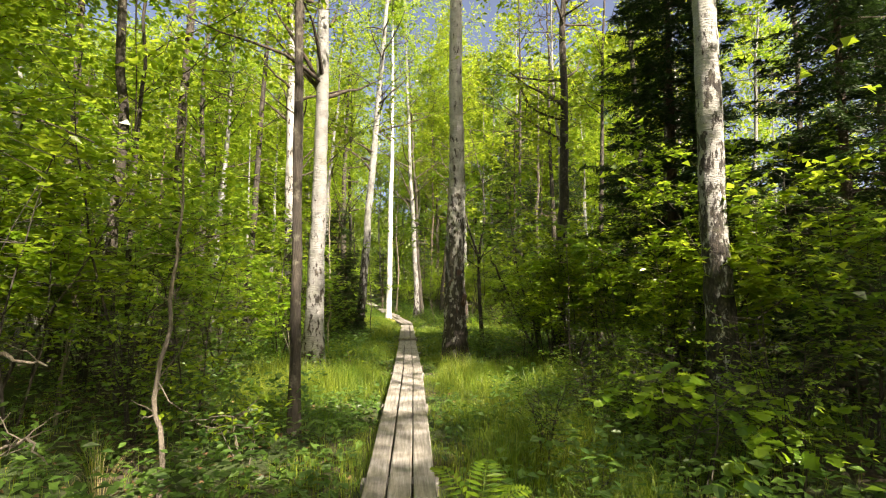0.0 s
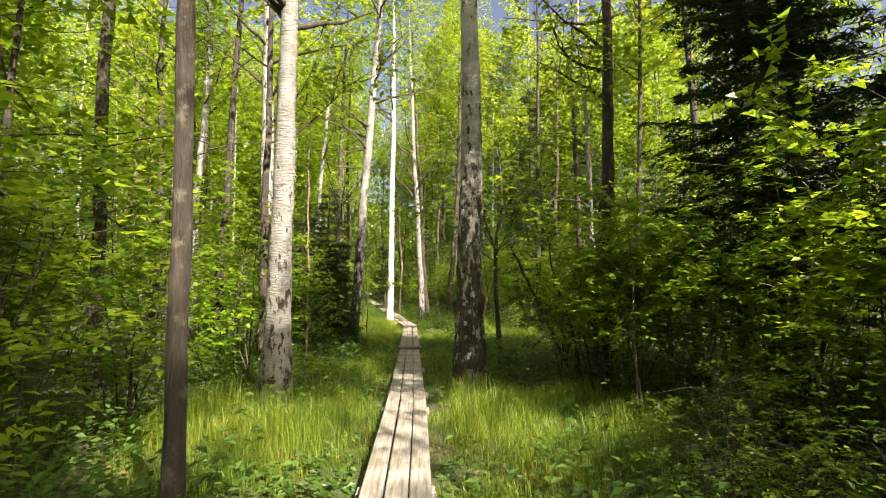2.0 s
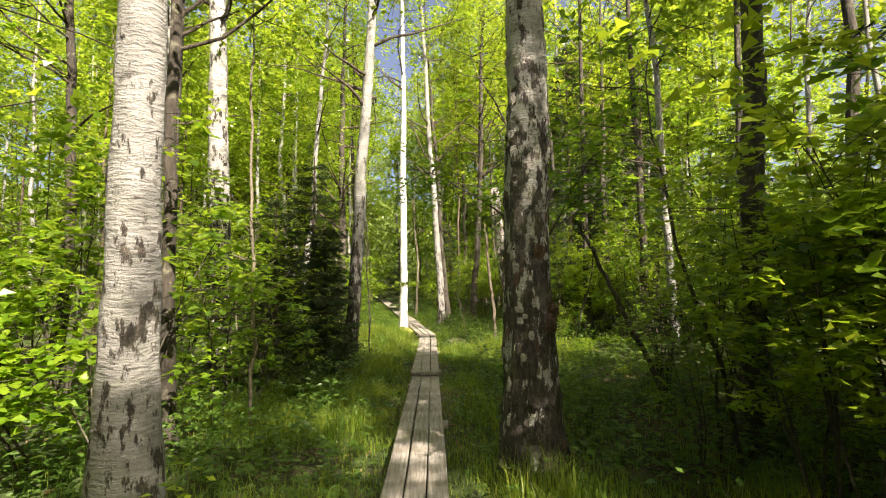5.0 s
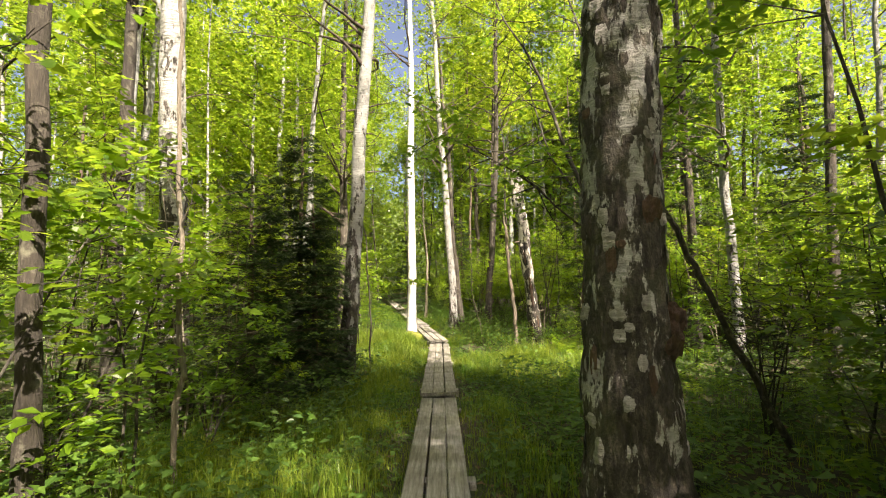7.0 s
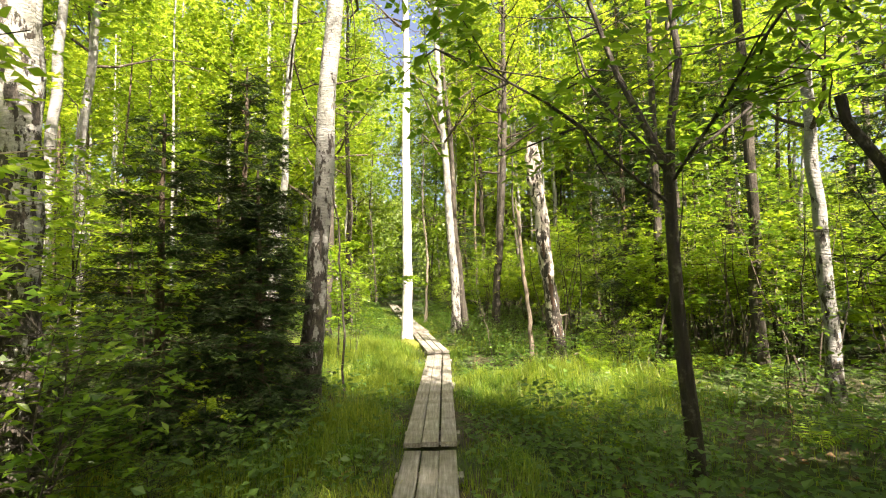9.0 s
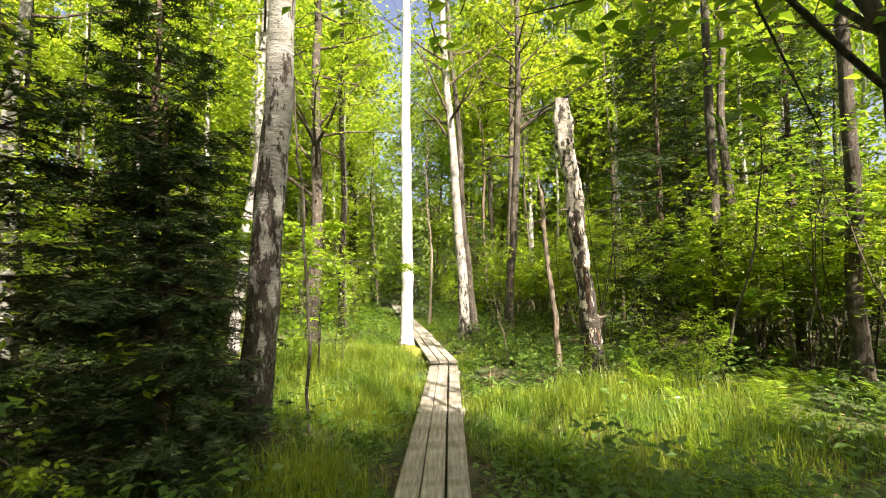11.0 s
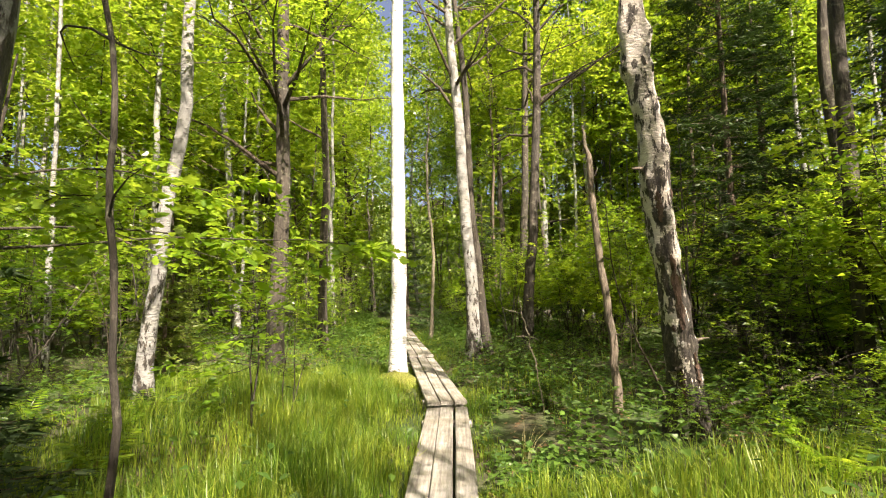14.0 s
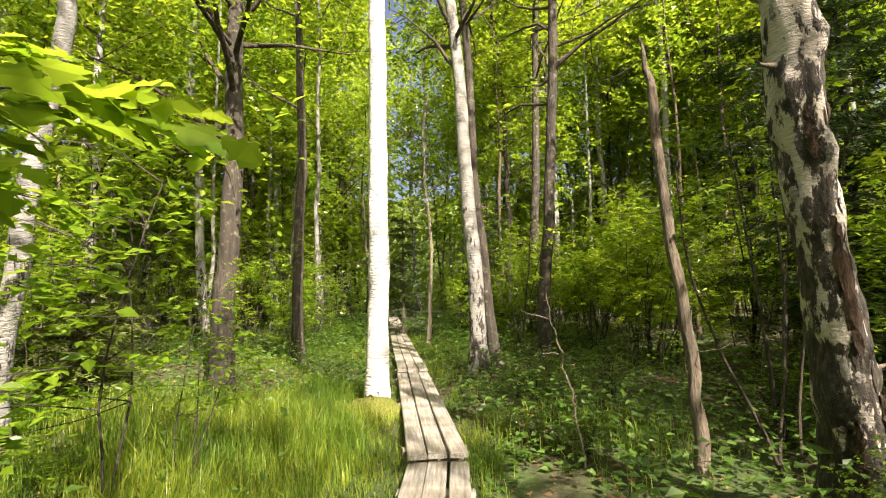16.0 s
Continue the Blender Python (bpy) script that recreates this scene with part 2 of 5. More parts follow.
def tube(pts, radii, sides, rng=None, rough=0.0):
    """Verts and quads of a tapered tube along pts."""
    pts, radii = np.asarray(pts, float), np.asarray(radii, float)
    n = len(pts)
    tang = np.gradient(pts, axis=0)
    tang /= np.linalg.norm(tang, axis=1)[:, None] + 1e-9
    ref = np.where(np.abs(tang[:, 2:3]) > 0.75, np.array([[1.0, 0, 0]]), np.array([[0, 0, 1.0]]))
    u = np.cross(tang, ref)
    u /= np.linalg.norm(u, axis=1)[:, None] + 1e-9
    w = np.cross(tang, u)
    a = np.arange(sides) * 2 * np.pi / sides
    rr = radii[:, None] * np.ones((1, sides))
    if rng is not None and rough:
        lobes = rng.normal(0, 1, (n, sides))
        lobes = (lobes + np.roll(lobes, 1, 0) + np.roll(lobes, 1, 1)) / 1.7
        rr = rr * (1 + rough * lobes)
    v = pts[:, None] + rr[..., None] * (np.cos(a)[None, :, None] * u[:, None] + np.sin(a)[None, :, None] * w[:, None])
    i = np.arange(n - 1)[:, None] * sides
    j = np.arange(sides)[None]
    k = (j + 1) % sides
    q = np.stack([i + j, i + k, i + sides + k, i + sides + j], -1).reshape(-1, 4)
    return v.reshape(-1, 3), q


def joined(pieces):
    vs, qs, base = [], [], 0
    for v, q in pieces:
        vs.append(v)
        qs.append(np.asarray(q) + base)
        base += len(v)
    return np.concatenate(vs), np.concatenate(qs)


def slips(c, axis, normal, length, width):
    """Plain pointed leaves, one triangle each, for foliage high up or far off."""
    side = np.cross(axis, normal)
    side /= np.linalg.norm(side, axis=1)[:, None] + 1e-9
    l, w = length[:, None], width[:, None]
    v = np.stack([c - side * w * 0.5, c + side * w * 0.5 + axis * l * 0.15, c + axis * l], 1)
    n = len(c)
    return v.reshape(-1, 3), np.arange(n * 3).reshape(n, 3)


def kites(c, axis, normal, length, width, fold=0.18):
    """One folded kite-shaped leaf at each of the places c, growing along axis."""
    side = np.cross(axis, normal)
    side /= np.linalg.norm(side, axis=1)[:, None] + 1e-9
    up = np.cross(side, axis)
    l, w = length[:, None], width[:, None]
    mid = c + axis * l * 0.45 + up * w * fold
    v = np.stack([c, mid + side * w * 0.5, c + axis * l, mid - side * w * 0.5], 1)
    n = len(c)
    q = np.arange(n * 4).reshape(n, 4)
    return v.reshape(-1, 3), q


OUTLINE = [(0.0, 0.03), (0.18, 0.20), (0.27, 0.13), (0.42, 0.36), (0.52, 0.22), (0.70, 0.38), (0.80, 0.22), (0.92, 0.20), (1.0, 0.0)]


def lobed(c, axis, normal, length, width):
    """Broad leaves with a lobed outline, gently folded along the midrib."""
    side = np.cross(axis, normal)
    side /= np.linalg.norm(side, axis=1)[:, None] + 1e-9
    up = np.cross(side, axis)
    half = [(s, w, 1) for s, w in OUTLINE] + [(s, w, -1) for s, w in OUTLINE[-2::-1]]
    rows = []
    for s, w, sign in half:
        rows.append(c + axis * (length * s)[:, None] + side * (width * w * 1.35 * sign)[:, None] + up * (width * (0.25 * w - 0.18 * s * s))[:, None])
    v = np.stack(rows, 1)
    n, m = len(c), len(half)
    return v.reshape(-1, 3), np.arange(n * m).reshape(n, m)


def unit(v):
    return v / (np.linalg.norm(v, axis=-1, keepdims=True) + 1e-9)


def sprays(rng, place, way, length, per, size, droop=0.25, wide=0.62, flat=0.35, plain=False, lobes=False):
    """Leaves on both sides of straight twigs: places, directions and lengths are arrays. Returns verts and quads."""
    n = len(place)
    s = (np.arange(per) + 0.6) / per
    s = np.tile(s, (n, 1)) + rng.normal(0, 0.05, (n, per))
    d = unit(way)
    c = place[:, None] + d[:, None] * (s * length[:, None])[..., None]
    c[..., 2] -= droop * (s ** 2) * length[:, None]
    c += rng.normal(0, 0.03, c.shape) * length[:, None, None]
    flatd = d.copy()
    flatd[:, 2] *= 0.3
    flatd = unit(flatd)
    lat = unit(np.cross(flatd, np.array([[0, 0, 1.0]])))
    sign = np.where(np.arange(per) % 2 == 0, 1.0, -1.0)[None, :, None]
    ax = unit(0.55 * flatd[:, None] + sign * lat[:, None] * 0.9 + rng.normal(0, 0.28, (n, per, 3)) - np.array([0, 0, droop * 0.6]))
    nr = unit(np.array([0, 0, 1.0]) + rng.normal(0, flat, (n, per, 3)))
    ln = size * rng.uniform(0.65, 1.25, (n, per))
    if lobes:
        return lobed(c.reshape(-1, 3), ax.reshape(-1, 3), nr.reshape(-1, 3), ln.ravel(), (ln * wide).ravel())
    if plain:
        return slips(c.reshape(-1, 3), ax.reshape(-1, 3), nr.reshape(-1, 3), ln.ravel(), (ln * wide * 1.1).ravel())
    return kites(c.reshape(-1, 3), ax.reshape(-1, 3), nr.reshape(-1, 3), ln.ravel(), (ln * wide).ravel())


def bent(rng, start, way, length, n, wob, rise=0.0):
    """A crooked line of n points."""
    p, d, out = np.array(start, float), unit(np.array(way, float)), [np.array(start, float)]
    for _ in range(n - 1):
        d = unit(d + rng.normal(0, wob, 3) + np.array([0, 0, rise]))
        p = p + d * length / (n - 1)
        out.append(p)
    return np.array(out)


def lit_place(p):
    """True where sunlight reaches the ground through a gap: such leaves are missing from the canopy."""
    f = p - np.outer(p[:, 2] / SUN_DIR.z, np.array(SUN_DIR))
    out = np.zeros(len(p), bool)
    ragged = 0.35 * np.sin(f[:, 0] * 3.1 + 1.5 * np.sin(f[:, 1] * 2.3)) * np.sin(f[:, 1] * 3.7 + f[:, 0])
    for x, y, rx, ry in LIGHT_GAPS + LEAFY_GAPS:
        out |= ((f[:, 0] - x) / rx) ** 2 + ((f[:, 1] - y) / ry) ** 2 < 1.35 + ragged
    # small flecks of sun all through the wood, but for the deep shade on both sides of the middle stretch
    a, b = f[:, 0], f[:, 1]
    fleck = np.sin(1.9 * a + 1.3 * np.sin(1.1 * b)) * np.sin(1.5 * b + 1.7 * np.sin(0.9 * a)) + 0.5 * np.sin(4.1 * a + 2.0 * b) * np.sin(3.7 * b - 1.3 * a)
    shady = (np.abs(a + 0.4) < 3.4) & (b > 8.4) & (b < 15.0)
    shady |= ((a + 4.6) / 1.7) ** 2 + ((b - 16.2) / 1.7) ** 2 < 1
    shady |= (a < -3.2) & (b < 14)
    return out | ((fleck > 0.30) & ~shady)


# x, y and the two radii of sunny ground
LIGHT_GAPS = [(-0.5, 6.4, 1.7, 1.5), (-1.9, 6.3, 1.7, 1.2), (0.8, 6.6, 1.2, 0.7), (-1.1, 16.9, 1.3, 1.2), (1.0, 16.4, 1.9, 1.25), (2.8, 16.2, 1.3, 1.1),
              (-2.1, 17.6, 1.3, 2.1), (-4.0, 20.4, 2.8, 2.1), (-3.0, 22.3, 1.0, 1.4), (-3.9, 23.6, 0.9, 1.7), (-5.0, 25.2, 1.0, 1.7), (-6.3, 24.5, 1.2, 2.0),
              (0.95, 18.7, 0.4, 0.5), (0.5, 19.5, 0.4, 0.6), (-0.1, 20.4, 0.4, 0.6), (-0.7, 21.3, 0.4, 0.6), (-1.8, 21.5, 0.9, 1.6), (-1.7, 3.2, 1.1, 0.7), (0.4, 2.0, 0.6, 0.5), (-4.4, 9.6, 1.1, 1.6),
              (-5.2, 12.0, 1.5, 1.5), (-8.4, 17.4, 3.2, 3.0), (4.6, 18.2, 1.5, 1.6), (6.8, 15.6, 2.0, 2.0), (3.2, 16.4, 1.2, 1.1), (3.4, 9.2, 0.9, 1.0), (4.4, 16.6, 1.3, 1.5), (-2.6, 26.5, 1.6, 2.0), (-4.0, 30.0, 2.0, 2.5), (-7.0, 21.4, 1.4, 1.2), (-3.0, 2.6, 1.2, 0.9)]
# the same, where it is bushes that stand in the sun: given for the place of the bush, moved to the ground behind it
LEAFY_GAPS = [(x - 1.1, y + 1.5, rx, ry) for x, y, rx, ry in [
    (2.3, 7.2, 1.0, 1.0), (3.2, 5.8, 1.1, 1.1), (3.5, 9.6, 1.1, 1.1), (4.2, 12.6, 1.5, 1.2), (6.0, 18.0, 1.8, 1.6), (3.2, 19.4, 1.3, 1.2), (8.5, 21.0, 1.8, 1.6), (2.2, 25.5, 1.6, 1.6), (5.6, 26.5, 2.0, 1.6), (9.5, 28.0, 2.2, 2.0),
    (0.8, 30.5, 1.8, 1.8), (-6.5, 27.5, 2.0, 1.8), (-10.5, 23.5, 2.0, 2.0), (-9.0, 13.0, 1.8, 1.8), (-6.2, 7.2, 1.3, 1.3), (-4.6, 3.4, 1.0, 1.0), (-13.0, 19.0, 2.0, 2.0), (12.5, 23.5, 2.0, 2.0), (6.8, 11.2, 1.3, 1.2),
    (4.4, 22.0, 1.4, 1.4), (1.6, 28.0, 1.8, 1.6), (3.6, 31.0, 2.0, 2.0), (1.0, 35.0, 2.5, 2.5), (-3.4, 34.0, 2.0, 2.0), (7.0, 33.0, 2.2, 2.2)]]


def ground_z(x, y):
    """The height of the forest floor."""
    base = np.interp(y, [-60, -4, 2, 13, 17, 20, 24, 32, 80], [0.36, 0.36, 0.24, 0.03, -0.03, -0.01, 0.05, 0.12, 0.2])
    off = np.minimum(np.abs(x - np.interp(y, PATH_Y, PATH_X)) / 2.0, 1.0)
    return base + off * (0.07 * np.sin(x * 1.3 + y * 0.7) + 0.06 * np.sin(x * 0.6 - y * 1.1 + 1.0) + 0.03 * np.sin(3.1 * x + 2.3 * y))


PATH_Y = [-8.0, 2.0, 5.2, 9.7, 13.2, 15.0, 19.55, 23.5, 32.0, 45.0]
PATH_X = [0.50, -0.14, -0.35, -0.63, -0.93, -1.05, -1.44, -2.36, -4.45, -7.5]


def path_x(y):
    return np.interp(y, PATH_Y, PATH_X)


# ---- ground ----
def make_ground():
    xs = np.concatenate([[-400, -120], np.linspace(-40, -8, 33), np.linspace(-7.5, 7.5, 76), np.linspace(8, 40, 33), [120, 400]])
    ys = np.concatenate([[-400, -120], np.linspace(-30, -4, 27), np.linspace(-3.5, 34, 151), np.linspace(35, 70, 36), [120, 400]])
    gx, gy = np.meshgrid(xs, ys)
    rng = np.random.default_rng(3)
    gz = ground_z(gx, gy) + rng.normal(0, 0.012, gx.shape)
    v = np.stack([gx, gy, gz], -1).reshape(-1, 3)
    w = len(xs)
    i = (np.arange(len(ys) - 1)[:, None] * w + np.arange(w - 1)[None]).ravel()
    q = np.stack([i, i + 1, i + w + 1, i + w], 1)
    tagged(new("ground", mesh_of("ground", v, [q], SOIL, True)), "mossy forest floor of dark soil and leaf litter", "ground", kind="structure")


make_ground()


def make_backdrop():
    n, rng = 200, np.random.default_rng(8)
    a = np.arange(n) * 2 * np.pi / n
    rings = []
    for k, (r, z) in enumerate([(66, -0.5), (65, 4), (66, 9), (67, 14)]):
        rr = r + rng.normal(0, 1.2, n)
        zz = z + (rng.normal(0, 1.0, n) if k else 0)
        rings.append(np.stack([rr * np.cos(a), 12 + rr * np.sin(a), zz + 0 * a], 1))
    v = np.concatenate(rings)
    q = []
    for k in range(3):
        j = np.arange(n)
        q.append(np.stack([k * n + j, k * n + (j + 1) % n, (k + 1) * n + (j + 1) % n, (k + 1) * n + j], 1))
    tagged(new("backdrop", mesh_of("backdrop", v, [np.concatenate(q)], FAR_WOOD, True)), "distant edge of leafy green woodland", "woodland", kind="structure")


make_backdrop()


# ---- boardwalk ----
def plank_mesh(length, width, thick, seed):
    rng = np.random.default_rng(seed)
    n = 9
    ys = np.linspace(0, length, n)
    b = 0.008
    prof = np.array([(-width / 2, -thick), (-width / 2, -b), (-width / 2 + b, 0), (width / 2 - b, 0), (width / 2, -b), (width / 2, -thick)])
    sag = np.cumsum(rng.normal(0, 0.0022, n))
    drift = np.cumsum(rng.normal(0, 0.0016, n))
    v = np.array([[x + drift[i] + rng.normal(0, 0.0012), y + (rng.normal(0, 0.004) if i in (0, n - 1) else 0), z + sag[i]] for i, y in enumerate(ys) for x, z in prof])
    m = len(prof)
    q = [[i * m + j, (i + 1) * m + j, (i + 1) * m + (j + 1) % m, i * m + (j + 1) % m] for i in range(n - 1) for j in range(m)]
    me = mesh_of("plank", v, [np.array(q), np.array([list(range(m))]), np.array([[(n - 1) * m + j for j in reversed(range(m))]])], PLANK)
    return me


def beam_mesh(length, width, thick, mat):
    v = np.array([(sx * length / 2, sy * width / 2, sz * thick) for sz in (-1, -0.06, 0) for sx, sy in ((-1, -1), (1, -1), (1, 1), (-1, 1))])
    v[8:] *= np.array([0.985, 0.9, 1])
    q = [[0, 3, 2, 1], [8, 9, 10, 11]]
    for k in (0, 4):
        q += [[k + j, k + (j + 1) % 4, k + 4 + (j + 1) % 4, k + 4 + j] for j in range(4)]
    return mesh_of("sleeper", v, [np.array(q)], mat)


def boardwalk_section(y0, y1, z0, z1, seed, splits=1):
    rng = np.random.default_rng(seed)
    sec = thing("boardwalk_section", (0, 0, 0), "weathered grey plank boardwalk section on forest floor", "boardwalk", "boardwalk sections", "structure")
    edges = np.linspace(y0, y1, splits + 1)
    for a, b in zip(edges[:-1], edges[1:]):
        xa, xb = path_x(a), path_x(b)
        length = math.hypot(b - a, xb - xa)
        za, zb = np.interp([a, b], [y0, y1], [z0, z1])
        yaw, pitch = math.atan2(xa - xb, b - a), math.atan2(zb - za, length)
        for k in (-1, 0, 1):
            ob = part_of("plank", plank_mesh(length - 0.012, 0.157 + rng.uniform(-0.004, 0.004), 0.045, int(rng.integers(1e6))), sec)
            base = Matrix.Translation((xa, a, za)) @ Matrix.Rotation(yaw, 4, "Z") @ Matrix.Rotation(pitch, 4, "X")
            ob.matrix_local = base @ Matrix.Translation((k * 0.172 + rng.uniform(-0.003, 0.003), 0.006, rng.uniform(-0.005, 0.004)))
        for s in (0.08, 0.5, 0.92):
            ob = part_of("sleeper", beam_mesh(0.57, 0.12, 0.11, PLANK), sec, "half-sunken cross beam")
            y = a + s * (b - a)
            ob.matrix_local = Matrix.Translation((path_x(y), y, np.interp(y, [y0, y1], [z0, z1]) - 0.052)) @ Matrix.Rotation(yaw, 4, "Z")


boardwalk_section(-7.5, 2.0, 0.50, 0.40, 1, 2)
boardwalk_section(2.0, 7.62, 0.395, 0.30, 2)
boardwalk_section(7.62, 13.25, 0.295, 0.12, 3)
boardwalk_section(13.26, 19.55, 0.19, 0.075, 4)
boardwalk_section(19.5, 23.5, 0.15, 0.155, 5)
boardwalk_section(23.45, 27.6, 0.21, 0.20, 6)
boardwalk_section(27.6, 32.0, 0.23, 0.24, 7)
boardwalk_section(32.0, 45.0, 0.26, 0.33, 8, 3)


# ---- trees ----
def stem_points(rng, lean, height, n, wob):
    """A trunk line from the ground up, in the tree's own frame."""
    t = np.linspace(0, 1, n)
    w = np.cumsum(rng.normal(0, wob, (n, 2)), 0)
    w -= w[0]
    p = np.zeros((n, 3))
    p[:, 0] = lean[0] * t * height + w[:, 0]
    p[:, 1] = lean[1] * t * height + w[:, 1]
    p[:, 2] = -0.15 + t * (height + 0.15)
    return p


def bark_plates(trunk, rings, axis, zz, count, seed, top=4.6):
    """Curling plates of old bark, each proud of the bole, as parts of the trunk."""
    rng = np.random.default_rng(seed + 7000)
    sides = rings.shape[1]
    for _k in range(count):
        z0 = rng.uniform(0.15, top)
        h, w = rng.uniform(0.04, 0.15), rng.uniform(0.5, 1.2) * sides / 40
        a0 = rng.uniform(0, sides)
        nr, nc, vs = 5, 5, []
        lift = rng.uniform(0.004, 0.011)
        curl = rng.uniform(0.0, 0.012)
        side = rng.choice([-1, 1])
        for i in range(nr):
            for j in range(nc):
                u, t = j / (nc - 1) * 2 - 1, i / (nr - 1) * 2 - 1
                edge = 1 - 0.25 * abs(t) ** 2 + rng.normal(0, 0.11)
                z = z0 + 0.5 * h * t * (1 - 0.15 * u * u + rng.normal(0, 0.09))
                a = (a0 + w * u * edge) % sides
                r = np.interp(z, zz, np.arange(len(zz)))
                i0, j0 = min(int(r), len(zz) - 2), int(a)
                fr, fa = r - i0, a - j0
                p = (rings[i0, j0] * (1 - fa) + rings[i0, (j0 + 1) % sides] * fa) * (1 - fr) + (rings[i0 + 1, j0] * (1 - fa) + rings[i0 + 1, (j0 + 1) % sides] * fa) * fr
                out = unit((p - (axis[i0] * (1 - fr) + axis[i0 + 1] * fr)) * np.array([1, 1, 0]))
                rim = max(abs(u), abs(t))
                vs.append(p + out * (lift * (1.0 if rim < 0.9 else 0.1) + curl * max(0, side * u) ** 2))
        q = [[i * nc + j, i * nc + j + 1, (i + 1) * nc + j + 1, (i + 1) * nc + j] for i in range(nr - 1) for j in range(nc - 1)]
        pick = rng.uniform() + 0.12 * (z0 - 2)
        mat, label = (PLATE_PALE, "pale grey curling bark plate") if pick > 0.42 else (BARK_OAK, "dark cracked bark plate") if pick > 0.12 else (TORN_WOOD, "rusty brown inner bark")
        part_of("bark_plate", mesh_of("bark_plate", np.array(vs), [np.array(q)], mat), trunk, label)


def tall_tree(name, place, height, r0, bark, label, category, seed, lean=(0, 0), lo=0.4, reach=2.2, limbs=20, leaf_n=2600, leaf=0.12,
              leaf_mat=None, sides=14, wob=0.03, rough=0.04, carve=True, flare=0.55, group="", low_limbs=0, detail=True, plates=0, butt=0.0):
    """A broadleaved tree: trunk, limbs and a loose crown of many leaves."""
    rng = np.random.default_rng(seed)
    ob = thing(name, place, label, category, group)
    n = 26
    p = stem_points(rng, lean, height, n, wob)
    z = np.maximum(p[:, 2], 0)
    rad = r0 * (1 - 0.82 * (z / height) ** 1.1) + r0 * flare * np.exp(-z / 0.28) + r0 * butt * np.exp(-z / 0.9)
    rad = np.maximum(rad, 0.012)
    # finer rings low down, where the bole is seen close by
    zz = np.concatenate([np.linspace(-0.15, 5, 70 if sides > 30 else 34 if detail else 12), np.linspace(5.3, height, 14 if detail else 7)])
    pf = np.stack([np.interp(zz, p[:, 2], p[:, k]) for k in range(3)], 1)
    rf = np.interp(zz, p[:, 2], rad)
    v, q = tube(pf, rf, sides, rng, rough)
    trunk = part_of("trunk", mesh_of("trunk", v, [q], bark, True), ob)
    if plates:
        bark_plates(trunk, v.reshape(len(zz), sides, 3), pf, zz, plates, seed)
    pieces, tw_p, tw_d, grown = [], [], [], []
    heights = np.concatenate([rng.uniform(lo, 0.97, limbs), rng.uniform(0.12, lo, low_limbs)])
    for h in heights:
        zc = h * height
        s = np.array([np.interp(zc, p[:, 2], p[:, k]) for k in range(3)])
        a = rng.uniform(0, 2 * np.pi)
        up = rng.uniform(0.15, 0.9)
        ln = reach * rng.uniform(0.55, 1.15) * (1.15 - 0.65 * max(0, (h - lo) / (1 - lo))) * (0.7 if h < lo else 1)
        b = bent(rng, s, (math.cos(a), math.sin(a), up), ln, 6, 0.16, 0.02)
        rb = np.linspace(max(0.010, np.interp(zc, p[:, 2], rad) * 0.42), 0.006, 6)
        pieces = [tube(b, rb, 5 if detail else 3)]
        for k in range(2 if detail else 1):
            i = int(rng.integers(1, 5))
            d = unit(b[i] - b[i - 1] + rng.normal(0, 0.7, 3))
            c = bent(rng, b[i], d, ln * 0.5, 4, 0.2, 0.0)
            pieces.append(tube(c, np.linspace(0.011, 0.004, 4), 4 if detail else 3))
            tw_p.append(c[1:])
            tw_d.append(np.diff(c, axis=0))
        tw_p.append(b[2:])
        tw_d.append(np.diff(b, axis=0)[1:])
        grown.append(joined(pieces))
    if detail:
        for v, q in grown:
            part_of("limb", mesh_of("limb", v, [q], LIMB_BARK, True), ob)
    else:
        v, q = joined(grown)
        part_of("branchwork", mesh_of("branchwork", v, [q], LIMB_BARK, True), ob, kind="stuff")
    tp, td = np.concatenate(tw_p), np.concatenate(tw_d)
    per = 9
    k = max(1, leaf_n // per)
    i = rng.integers(0, len(tp), k)
    pl = tp[i] + rng.normal(0, 0.28, (k, 3))
    dr = unit(td[i] + rng.normal(0, 0.6, (k, 3)) * np.linalg.norm(td[i], axis=1)[:, None])
    if carve:
        keep = ~lit_place(pl + np.array(place)) | (rng.uniform(0, 1, len(pl)) < 0.05)
        pl, dr = pl[keep], dr[keep]
    if len(pl):
        v, q = sprays(rng, pl, dr, rng.uniform(0.35, 0.75, len(pl)), per, leaf, droop=0.35, flat=0.55, plain=not detail)
        part_of("crown", mesh_of("crown", v, [q], leaf_mat or LEAF_CANOPY), ob)
    return ob


